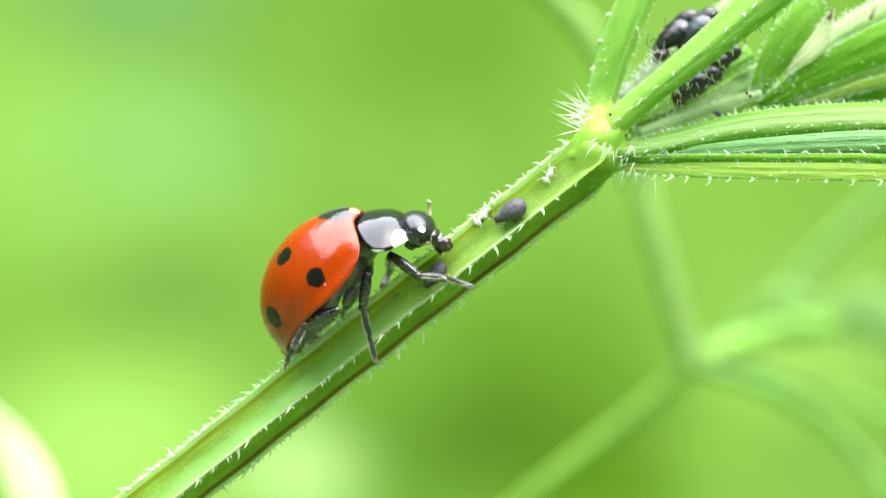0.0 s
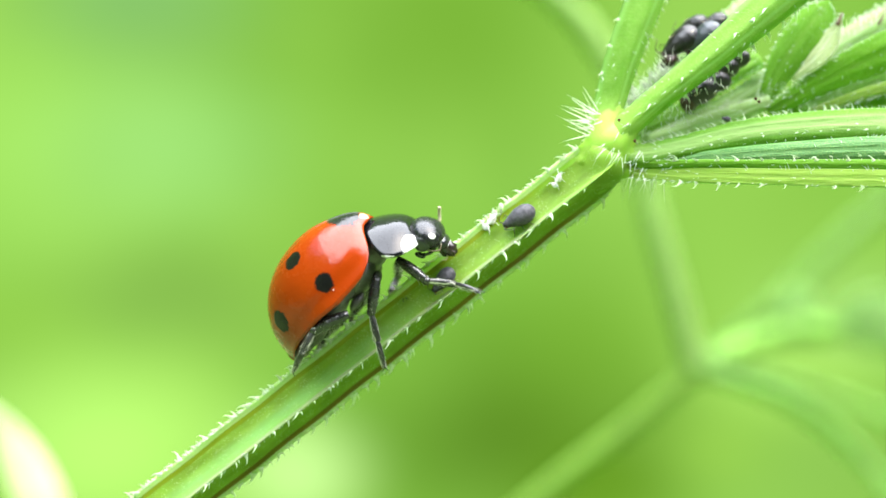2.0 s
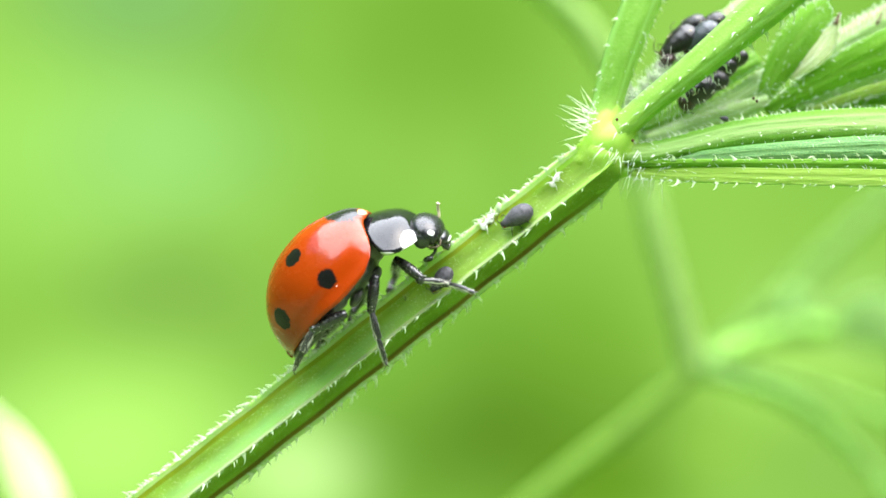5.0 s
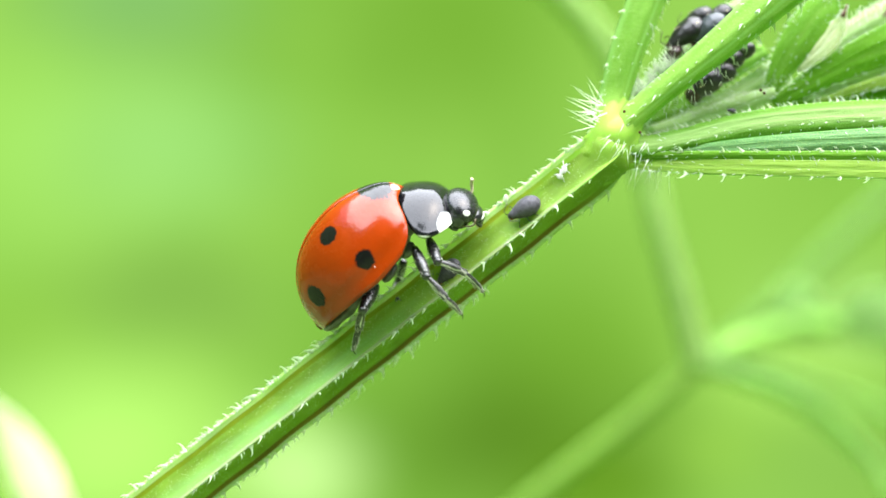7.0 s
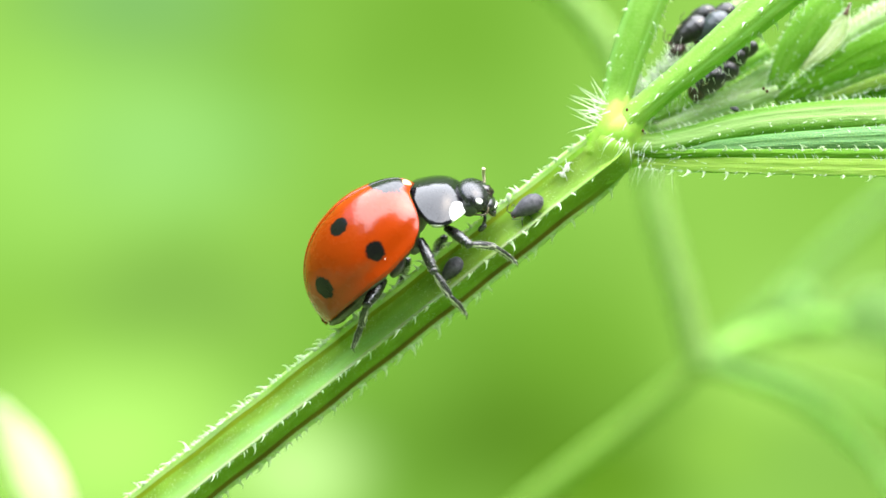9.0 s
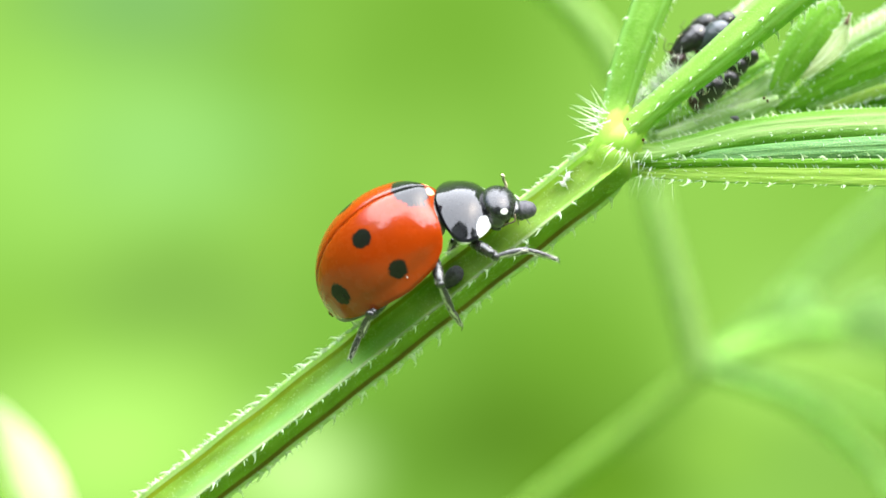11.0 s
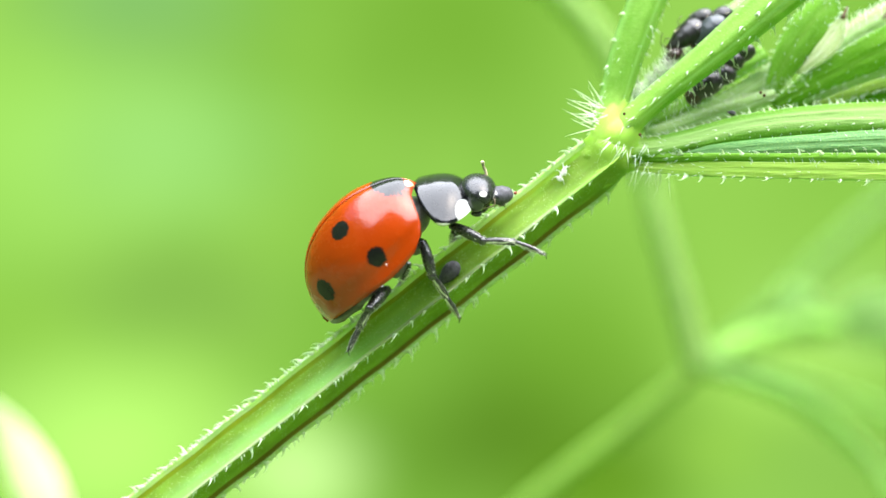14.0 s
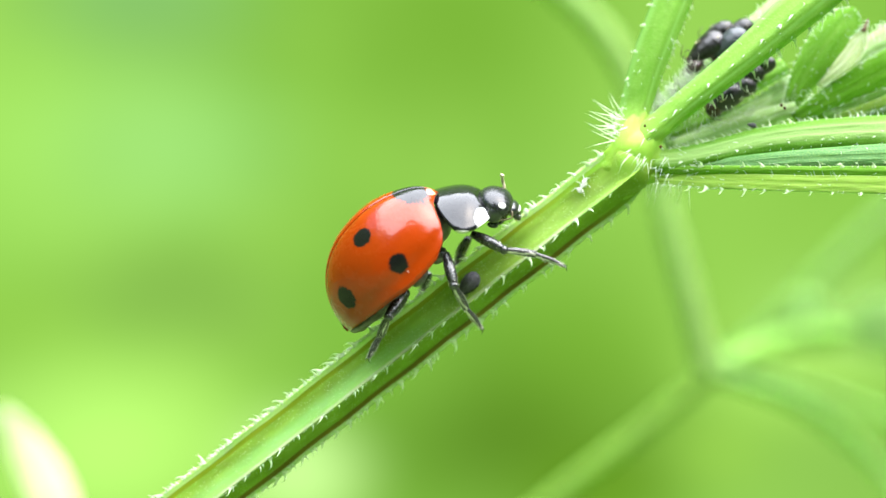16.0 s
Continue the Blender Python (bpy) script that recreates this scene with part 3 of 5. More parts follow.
for line, r0, r1 in (([(1026, 284, 0.1), (1048, 236, 0.0), (1074, 180, 0.4)], 0.6, 0.4), ([(1056, 268, -0.1), (1086, 238, -0.4), (1122, 204, -0.5)], 0.65, 0.12),
                     ([(1056, 275, -0.1), (1094, 264, -0.2), (1150, 255, -0.2)], 0.6, 0.08), ([(1070, 292, 0), (1098, 292, -0.1), (1140, 293, -0.3)], 0.45, 0.08),
                     ([(1075, 235, 0.2), (1110, 205, 0.8), (1150, 170, 1.2)], 0.6, 0.2)):
    tube([at(*q) for q in line], r0 * MM, r1 * MM, 12, 14, bm)
end = [STEM_B + stem_dir * (k * MM) for k in (-0.9, -0.7, -0.45, -0.2, 0.1, 0.35, 0.6, 0.85, 1.05)]
sweep(end, profile, [0.92, 0.98, 1.03, 1.05, 1.05, 0.99, 0.86, 0.68, 0.4], bm)
joint = part("joint", bm, NODE, plant, "swollen pale yellow-green stem joint")
rm = joint.modifiers.new("one_skin", "REMESH")
rm.mode, rm.voxel_size, rm.use_smooth_shade = "VOXEL", 0.05 * MM, True
sm = joint.modifiers.new("melt", "SMOOTH")
sm.factor, sm.iterations = 0.6, 16

bm = bmesh.new()
for i in range(26):
    root = at(1040 + rng.uniform(-14, 10), 205 + rng.uniform(-22, 28), rng.uniform(-0.7, 0.3))
    a = radians(rng.uniform(150, 215) if i % 3 else rng.uniform(110, 150))
    way_h = Vector((math.cos(a), rng.uniform(-0.5, 0.3), math.sin(math.pi - a) * 0.8 + 0.12))
    hair(bm, root, way_h, rng.uniform(0.6, 1.5) * MM, 0.018 * MM, Vector((0, 0, rng.uniform(-0.1, 0.1))))
for i in range(9):
    root = at(rng.uniform(1052, 1125), rng.uniform(255, 292), -0.8)
    hair(bm, root, Vector((rng.uniform(-0.8, 0.1), -0.6, rng.uniform(-1, -0.5))), rng.uniform(0.4, 0.9) * MM, 0.014 * MM, Vector((0, 0, -0.1)))
for i in range(12):
    root = at(rng.uniform(1085, 1150), rng.uniform(296, 308), rng.uniform(-0.5, 0.5))
    hair(bm, root, Vector((rng.uniform(-0.6, 0.3), -0.1, -1)), rng.uniform(0.5, 1.0) * MM, 0.014 * MM, Vector((rng.uniform(-0.2, 0.2), 0, 0)))
for h0, v0, h1, v1 in ((1160, 306, 1156, 358), (1104, 300, 1092, 345), (1122, 300, 1128, 330), (1142, 302, 1136, 328)):
    a, b = at(h0, v0, -0.6), at(h1, v1, -0.8)
    hair(bm, a, b - a, (b - a).length, 0.015 * MM, Vector((0.12, 0, 0)))
for i in range(13):  # hairs hanging over the stem's end
    k = rng.random()
    root = at(1042 + 52 * k, 243 + 26 * k + rng.uniform(-6, 6), -0.95)
    hair(bm, root, Vector((-0.85 + 0.8 * k + rng.uniform(-0.25, 0.25), -0.3, -0.7 + rng.uniform(-0.25, 0.35))), rng.uniform(0.4, 1.0) * MM, 0.012 * MM, Vector((rng.uniform(-0.3, 0.3), 0, rng.uniform(-0.2, 0.1))))
part("hairs", bm, HAIR, joint, "white bristly hairs")["kind"] = "stuff"


def leaf(mat, line, roll, curl=0.22, thick=0.16, parent=plant, name="leaf", label="", n=26, prickles=(), length=0.25, fuzz=120, back=0.0):
    """A bristly blade. line: (h, v, d, width in mm) from foot to tip; roll: degrees its face turns from the lens; curl: how far the margins roll back.
    prickles: rows of (place across, gap in mm, out angle)."""
    pts = spline([(*at(h, v, d + back), w) for h, v, d, w in line], n)
    path = [Vector(q[:3]) for q in pts]
    bm = bmesh.new()
    uvl = bm.loops.layers.uv.verify()
    rows, info = [], []
    s, last = 0.0, None
    M = 10
    for (q, t, f, p), pt in zip(frames(path), pts):
        if last is not None:
            s += (q - last).length / MM
        last = q
        w = max(pt[3], 0.04) * 0.5 * MM
        ra = radians(roll)
        side = p * math.cos(ra) + f * math.sin(ra)
        face = f * math.cos(ra) - p * math.sin(ra)
        top, bot = [], []
        for j in range(M + 1):
            u = -1 + 2 * j / M
            drop = -curl * w * 2 * abs(u) ** 2.4 - 0.09 * w * math.exp(-(u / 0.1) ** 2) + 0.05 * w * math.exp(-((abs(u) - 0.3) / 0.2) ** 2)
            ripple = 0.02 * MM * noise.noise(Vector((u * 2, s * 1.7, roll)))
            base = q + side * (w * u * (1 - 0.1 * curl * abs(u))) + face * (drop + ripple)
            th = thick * MM * min(1, w / (0.3 * MM)) * (0.55 + 0.45 * math.cos(u * 1.4))
            top.append(bm.verts.new(base))
            bot.append(bm.verts.new(base - face * th))
        rows.append((top, bot, s))
        info.append((q, t, side, face, w))
    for (t0, b0, s0), (t1, b1, s1) in zip(rows, rows[1:]):
        def quad(a, b, c, d, ua, ub):
            fc = bm.faces.new((a, b, c, d))
            for lp, uv in zip(fc.loops, ((ua, s0), (ub, s0), (ub, s1), (ua, s1))):
                lp[uvl].uv = uv
        for j in range(M):
            u0, u1 = -1 + 2 * j / M, -1 + 2 * (j + 1) / M
            quad(t0[j], t0[j + 1], t1[j + 1], t1[j], u0, u1)
            quad(b0[j + 1], b0[j], b1[j], b1[j + 1], u1, u0)
        quad(b0[0], t0[0], t1[0], b1[0], -1, -1)
        quad(t0[M], b0[M], b1[M], t1[M], 1, 1)
    for t0, b0, _ in (rows[0], rows[-1]):
        bm.faces.new(t0 + b0[::-1])
    bmesh.ops.recalc_face_normals(bm, faces=bm.faces)
    ob = part(name, bm, mat, parent, label)
    if fuzz:
        fb = bmesh.new()
        for _ in range(fuzz):
            k = rng.randrange(1, len(info))
            q0, t, side, face, w = info[k]
            u = rng.choice((rng.uniform(-0.95, 0.95), rng.uniform(0.85, 1), rng.uniform(-1, -0.85)))
            root = info[k - 1][0].lerp(q0, rng.random()) + side * (w * u * 0.97) + face * (-curl * w * 2 * abs(u) ** 2.4)
            hair(fb, root, face * 0.7 + side * (u * 0.8) - t * rng.uniform(0.0, 0.9), rng.uniform(0.08, 0.26) * MM, 0.014 * MM, -t * 0.3)
        part("bristles", fb, HAIR, ob, "fine white bristles")["kind"] = "stuff"
    for u, gap, outs in prickles:
        g = gap * 0.5
        for k in range(1, len(info)):
            q0, t, side, face, w = info[k]
            q1 = info[k - 1][0]
            seg = (q0 - q1).length / MM
            while g < seg:
                a = q1 + (q0 - q1) * (g / seg)
                drop = -curl * w * 2 * abs(u) ** 2.4
                root = a + side * (w * u * 0.98) + face * drop
                o = side * outs[0] + face * outs[1] + Vector((rng.uniform(-0.2, 0.2), rng.uniform(-0.2, 0.2), rng.uniform(-0.2, 0.2)))
                prickle(ob, root, o, -t * rng.uniform(0.6, 1.2) + face * 0.2, length * rng.uniform(0.7, 1.25) * MM)
                g += gap * rng.uniform(0.65, 1.4)
            g -= seg
    return ob


# upright narrow leaf, the long leaf across the aphids, the side shoot behind
leaf(LEAF, [(1046, 270, 0.1, 0.8), (1060, 232, -0.35, 1.05), (1080, 180, 0, 1.15), (1100, 115, 0, 1.3), (1126, 45, 0, 1.4), (1163, -50, 0.2, 1.4), (1190, -150, 0.6, 0.7), (1205, -190, 0.8, 0.05)], 25, 0.6, 0.3,
     label="narrow bright green leaf with bristly margin", prickles=((1, 0.75, (1, 0.1)), (-1, 0.5, (-1, 0.2))))
leaf(LEAF, [(1054, 270, -0.1, 0.9), (1080, 241, -0.65, 1.05), (1150, 177, -1.0, 1.0), (1246, 102, -1.3, 1.2), (1366, 4, -1.5, 1.5), (1450, -65, -1.4, 1.4), (1560, -160, -1.0, 0.1)], 14, 0.7, 0.28,
     label="long bright green leaf with white prickles on its face", prickles=((0.4, 0.62, (0.3, 1)), (-1, 0.6, (-1, -0.3))), length=0.32)
shoot = leaf(LEAF_PALE, [(1085, 205, 1.0, 0.9), (1150, 140, 1.2, 0.9), (1240, 60, 1.4, 0.8), (1330, -20, 1.5, 0.8), (1420, -100, 1.5, 0.7)], 0, 0.35, 0.7, name="side_shoot", back=0.6, label="pale hairy side shoot")
leaf(LEAF, [(1100, 225, 1.5, 0.5), (1180, 190, 1.6, 0.6), (1260, 130, 1.6, 0.7), (1330, 90, 1.6, 0.6)], -20, 0.2, 0.4, name="side_shoot", label="short green side shoot")
# lower fan
leaf(LEAF_PALE, [(1120, 240, 0.6, 0.4), (1210, 203, 0.8, 0.6), (1290, 165, 0.9, 0.75), (1350, 125, 1.2, 0.7), (1430, 85, 1.4, 0.1)], -10, 0.15, back=0.8, label="whitish green hairy leaf underside", prickles=((1, 0.35, (1, 0.2)),), length=0.18)
leaf(LEAF_PALE, [(1130, 243, 0.2, 0.5), (1220, 215, 0.2, 0.65), (1300, 188, 0.2, 0.7), (1350, 170, 0.2, 0.5)], 5, 0.3, 0.5, name="side_shoot", back=0.8, label="pale hairy shoot stalk")
leaf(LEAF_DEEP, [(1334, 180, 0.2, 0.35), (1350, 140, 0.1, 0.8), (1378, 90, 0.0, 1.25), (1410, 45, 0.0, 1.5), (1434, 15, 0.1, 1.3), (1445, 1, 0.15, 0.9), (1452, -9, 0.2, 0.1)], -22, 0.1, 0.14, back=1.0, label="broad deep green young leaf", prickles=((1, 0.3, (1, 0.1)),), length=0.12)
leaf(LEAF_DEEP, [(1345, 190, -0.2, 0.35), (1400, 158, -0.3, 0.8), (1480, 115, -0.3, 1.2), (1568, 76, -0.2, 1.5), (1660, 40, 0, 1.3), (1760, 10, 0.3, 0.05)], 12, 0.1, 0.14, back=1.2, label="broad bright green leaf with pale midrib", prickles=((1, 0.3, (1, 0.1)),), length=0.12)
leaf(LEAF_PALE, [(1430, 100, 1.6, 0.4), (1490, 52, 1.7, 0.75), (1568, 12, 1.8, 0.8), (1660, -30, 1.8, 0.05)], -15, 0.2, back=1.2, label="whitish hairy leaf", prickles=((1, 0.25, (1, 0.2)), (-1, 0.25, (-1, 0.2))), length=0.2)
leaf(LEAF_PALE, [(1400, 178, 0.5, 0.3), (1480, 152, 0.6, 0.6), (1568, 122, 0.6, 0.75), (1700, 80, 0.6, 0.05)], 20, 0.2, back=1.0, label="pale green bristly leaf", prickles=((1, 0.22, (1, 0.3)),), length=0.16)
leaf(LEAF_YELLOW, [(1420, 188, 0.3, 0.25), (1500, 160, 0.3, 0.4), (1568, 142, 0.3, 0.45), (1680, 120, 0.3, 0.05)], 0, 0.2, back=1.0, label="yellow-green narrow leaf")
leaf(LEAF_DEEP, [(1380, 185, 0.8, 0.3), (1480, 172, 0.8, 0.55), (1568, 160, 0.8, 0.7), (1700, 140, 0.8, 0.05)], 0, 0.2, back=1.0, label="deep green leaf in the fan")
leaf(LEAF_LIGHT, [(1068, 254, -0.2, 0.3), (1090, 258, -0.4, 0.75), (1130, 258, -0.55, 0.78), (1190, 246, -0.6, 0.8), (1300, 221, -0.6, 0.98), (1430, 207, -0.5, 1.12), (1568, 202, -0.5, 1.15), (1720, 203, -0.4, 0.7), (1800, 205, -0.4, 0.05)], -22, 0.16, 0.2,
     label="long green leaf with pale lower face and prickles", prickles=((-0.55, 0.55, (-0.5, 0.9)), (0.98, 0.26, (1, 0.5))), length=0.2, fuzz=160)
leaf(LEAF_BLUE, [(1140, 282, -0.4, 0.25), (1250, 268, -0.8, 0.55), (1400, 257, -1.0, 0.75), (1568, 250, -1.0, 0.85), (1720, 245, -0.9, 0.05)], -8, 0.15, label="blue-green leaf underside",
     prickles=((-0.6, 0.75, (0.1, 1)),), length=0.26, fuzz=20)
leaf(LEAF_YELLOW, [(1380, 276, -0.1, 0.15), (1480, 271, -0.2, 0.35), (1568, 270, -0.2, 0.45), (1700, 268, -0.2, 0.05)], 0, 0.15, label="yellow-green leaf edge", prickles=((0.9, 0.7, (1, 0.3)),), length=0.35)
leaf(LEAF_DEEP, [(1105, 284, -0.4, 0.3), (1200, 282, -0.9, 0.32), (1350, 283, -1.2, 0.36), (1568, 285, -1.2, 0.42), (1760, 288, -1.1, 0.05)], 20, 0.25, 0.16, label="dark green leaf margin", prickles=((0.9, 0.8, (1, 0.4)),), length=0.3)
leaf(LEAF_YELLOW, [(1100, 295, -0.3, 0.4), (1200, 299, -0.9, 0.56), (1350, 302, -1.3, 0.6), (1568, 305, -1.3, 0.62), (1760, 308, -1.2, 0.05)], -15, 0.05, 0.08, label="translucent pale green lower leaf with hooked prickles",
     prickles=((-1, 0.72, (-1, 0.1)),), length=0.26)
bract = leaf(BRACT, [(1385, 128, 0.1, 0.3), (1425, 92, -0.2, 0.8), (1452, 58, -0.2, 0.85), (1467, 34, -0.2, 0.32), (1475, 14, -0.2, 0.05)], -35, 0.1, name="bract", back=0.9, label="cream pointed bract with purple tip")
part("tip", tube([at(1467, 34, 0.7), at(1471, 24, 0.7), at(1476, 12, 0.7)], 0.09 * MM, 0.02 * MM, 6, 6), PURPLE, bract, "purple tip")
part("bristle", tube([at(1540, 34, 2.2), at(1548, 18, 2.2), at(1556, -2, 2.2)], 0.07 * MM, 0.02 * MM, 6, 6), PURPLE, plant, "purple-brown bristle")
bm = bmesh.new()
for h, v in ((1322, 165), (1328, 170), (1108, 240), (1080, 203)):
    lump(bm, at(h, v, -0.35 if h > 1200 else -1.02) / MM, (0.05, 0.025, 0.06), nu=8, nv=6)
part("brown_flecks", bm, BROWN_FLECK, plant, "small brown flecks")

bm = bmesh.new()
for i in range(240):  # fur of the side shoot, thick at its foot
    k = rng.random() * (0.42 if i < 180 else 1.0)
    root = at(1098 + 190 * k, 178 - 165 * k + rng.uniform(-18, 20), 0.5 if i < 180 else 1.9)
    hair(bm, root, Vector((rng.uniform(-0.9, 0.2), rng.uniform(-0.6, 0), rng.uniform(0.1, 1))), rng.uniform(0.25, 0.7) * MM, 0.02 * MM, Vector((rng.uniform(-0.2, 0.2), 0, 0)))
for i in range(90):  # fur along the fan's feet
    k = rng.random()
    root = at(1170 + 240 * k, 212 - 70 * k + rng.uniform(-14, 12), 0.75)
    hair(bm, root, Vector((rng.uniform(-0.8, 0.3), rng.uniform(-0.7, 0), rng.uniform(-0.2, 1))), rng.uniform(0.12, 0.3) * MM, 0.012 * MM, Vector((0, 0, 0.1)))
for i in range(60):
    k = rng.random()
    root = at(1440 + 128 * k, 70 - 60 * k + rng.uniform(-18, 10), 1.2)
    hair(bm, root, Vector((rng.uniform(-0.6, 0.3), -0.2, 1)), rng.uniform(0.15, 0.4) * MM, 0.016 * MM, Vector((0, 0, 0)))
for i in range(22):  # fur below the long leaf
    k = rng.random()
    root = at(1150 + 130 * k, 205 - 90 * k + rng.uniform(-6, 22), -0.6)
    hair(bm, root, Vector((rng.uniform(-0.4, 0.6), -0.4, rng.uniform(-1, -0.2))), rng.uniform(0.15, 0.4) * MM, 0.016 * MM, Vector((0, 0, 0)))
part("fur", bm, HAIR, plant, "fine white hairs on shoot and leaf feet")["kind"] = "stuff"

# ---- plants behind, out of focus ----
FAR = 42.0


def far_stem(parent, line, r, mat=FAR_GREEN, name="stem", label=""):
    path = [Vector(q) for q in spline([tuple(q) for q in line], 40)]
    return part(name, sweep(path, ring(1.0, 8), [r * MM] * 40), mat, parent, label)


def far(h, v, d=FAR):
    return at(h, v, d)


base2 = Vector((far(-150, 1100).x, FAR * MM, GROUND))
behind = thing("far_cleavers_plant", base2, "pale green cleavers stems branching, out of focus behind", "plant")
far_stem(behind, [base2, base2 + Vector((0.002, 0, 0.05)), far(0, 1800), far(500, 1300), far(860, 950), far(983, 844), far(1108, 747), far(1218, 652)], 0.66, label="pale green stem")
far_stem(behind, [far(1222, 655), far(1209, 601), far(1181, 497), far(1153, 400), far(1134, 320), far(1100, 180), far(1050, 75), far(980, -5), far(880, -80)], 0.82, FAR_UPRIGHT, label="pale upright stem")
far_stem(behind, [far(1222, 648), far(1300, 668, 44), far(1370, 690, 46), far(1430, 720, 47), far(1490, 768, 48), far(1540, 830, 48), far(1600, 930, 48)], 0.34, FAR_SUN, "branch", "pale drooping branch")
far_stem(behind, [far(1222, 650), far(1310, 676, 47), far(1400, 715, 52), far(1500, 790, 56), far(1600, 880, 60)], 0.4, FAR_SUN, "branch", "thin branch")
far_stem(behind, [far(1222, 645), far(1320, 650, 55), far(1450, 690, 65), far(1600, 745, 75), far(1750, 800, 80)], 0.5, FAR_SUN, "branch", "thin branch")
far_stem(behind, [far(1222, 648), far(1310, 580, 55), far(1380, 520, 65), far(1450, 450, 75), far(1568, 345, 85), far(1760, 180, 95)], 0.85, FAR_FAINT, "branch", "faint rising branch")
part("joint", lump(bmesh.new(), far(1222, 648) / MM, (0.8, 0.8, 0.8)), FAR_PALE, behind, "pale joint")


def far_leaf(parent, line, mat, w, name="leaf", label=""):
    path = [Vector(q) for q in spline([tuple(q) for q in line], 28)]
    ks = [w * MM * (0.12 + 0.88 * math.sin(math.pi * (0.06 + 0.92 * i / 27)) ** 0.8) for i in range(28)]
    return part(name, sweep(path, ring(1.0, 14, 0.14), ks), mat, parent, label)


for a, b, c in (((1450, 575), (1400, 540), (1345, 530)), ((1470, 575), (1540, 545), (1610, 540)), ((1480, 580), (1580, 580), (1660, 590)), ((1300, 600), (1390, 570), (1470, 585))):
    far_leaf(behind, [far(*a, 62), far(*b, 62), far(*c, 63)], FAR_SUN, 1.5, label="pale blurred leaf")
far_stem(behind, [far(1222, 650), far(1300, 605, 48), far(1400, 575, 56), far(1470, 575, 62)], 0.55, FAR_PALE, "branch", "thin branch")

# pale leaf at the border
base3 = Vector((at(150, 1300, 42).x, 0.042, GROUND))
near_leaf = thing("pale_leaf", base3, "cream and green leaf on a stalk, out of focus", "leaf")
part("stalk", sweep([Vector(q) for q in spline([tuple(base3), tuple(base3 + Vector((0, 0, 0.08))), tuple(at(150, 1300, 42)), tuple(at(120, 1060, 42))], 16)], ring(1, 8), [0.9 * MM] * 16), FAR_GREEN, near_leaf)
far_leaf(near_leaf, [at(120, 1060, 42), at(85, 950, 42), at(52, 860, 42), at(15, 790, 42), at(-30, 720, 42)], CREAM, 1.45, "blade", "cream leaf blade")

# ---- aphids and shed skins ----


def turned(x, z):
    """A turn whose x axis is x and whose z axis is near z."""
    x = Vector(x).normalized()
    z = Vector(z)
    z = (z - x * z.dot(x)).normalized()
    return Matrix((x, z.cross(x), z)).transposed().to_4x4()


def placed(place, x, z, size=1.0):
    m = turned(x, z)
    m.translation = place
    return m @ Matrix.Diagonal((size, size, size, 1))


def local_part(name, bm, mat, parent, label=""):
    """A part drawn in its thing's own space."""
    ob = part(name, bm, mat, None, label)
    ob.parent = parent
    return ob


def aphid(label, body_mat, dark_mat):
    """A small plump aphid, 1.1 mm long, head towards x, back towards z, feet at z = 0."""
    ob = thing("aphid", (0, 0, 0), label, "aphid", "aphids on the cleavers")
    bm = bmesh.new()
    prof = ((-0.6, 0.02), (-0.57, 0.14), (-0.46, 0.28), (-0.25, 0.37), (0.02, 0.36), (0.25, 0.28), (0.42, 0.19), (0.52, 0.16), (0.58, 0.11), (0.61, 0.02))
    rows = []
    xs = [-0.6 + 1.21 * i / 33 for i in range(34)]
    for x in xs:
        r = float(np.interp(x, [q[0] for q in prof], [q[1] for q in prof]))
        wav = 1 - 0.012 * max(0.0, math.sin((x + 0.6) * 46)) ** 3 * (1 if x < 0.42 else 0)
        rows.append([bm.verts.new(Vector((x, r * wav * math.cos(a), 0.3 + r * wav * 0.82 * math.sin(a))) * MM) for a in [2 * math.pi * j / 14 for j in range(14)]])
    for a, b in zip(rows, rows[1:]):
        for j in range(14):
            bm.faces.new((a[j], b[j], b[(j + 1) % 14], a[(j + 1) % 14]))
    bm.faces.new(rows[0])
    bm.faces.new(rows[-1][::-1])
    bmesh.ops.recalc_face_normals(bm, faces=bm.faces)
    bmesh.ops.smooth_vert(bm, verts=bm.verts[:], factor=0.3, use_axis_x=True, use_axis_y=True, use_axis_z=True)
    local_part("body", bm, body_mat, ob)
    bm = bmesh.new()
    lump(bm, (0.56, 0, 0.27), (0.12, 0.15, 0.11), nu=10, nv=8)
    head = local_part("head", bm, dark_mat, ob)
    for side in (-1, 1):
        for x, fx in ((0.34, 0.5), (0.16, 0.08), (0.0, -0.3)):
            bm = tube([Vector((x, side * 0.16, 0.2)) * MM, Vector(((x + fx) / 2, side * 0.36, 0.3)) * MM, Vector((fx, side * 0.44, 0.02)) * MM], 0.02 * MM, 0.01 * MM, 5, 6)
            local_part("leg", bm, dark_mat, ob)
        bm = tube([Vector((0.62, side * 0.07, 0.3)) * MM, Vector((0.7, side * 0.22, 0.42)) * MM, Vector((0.45, side * 0.42, 0.5)) * MM], 0.02 * MM, 0.01 * MM, 5, 7)
        local_part("antenna", bm, dark_mat, ob)
        bm = tube([Vector((-0.4, side * 0.16, 0.38)) * MM, Vector((-0.45, side * 0.18, 0.41)) * MM, Vector((-0.5, side * 0.19, 0.43)) * MM], 0.025 * MM, 0.016 * MM, 6, 5)
        local_part("tail_pipe", bm, dark_mat, ob)
        bm = lump(bmesh.new(), (0.6, side * 0.12, 0.3), (0.025, 0.025, 0.03), nu=6, nv=5)
        local_part("eye", bm, RED_EYE, ob)
    return ob


FACE_OUT = (perp * 0.51 + lens_way * 0.857).normalized()


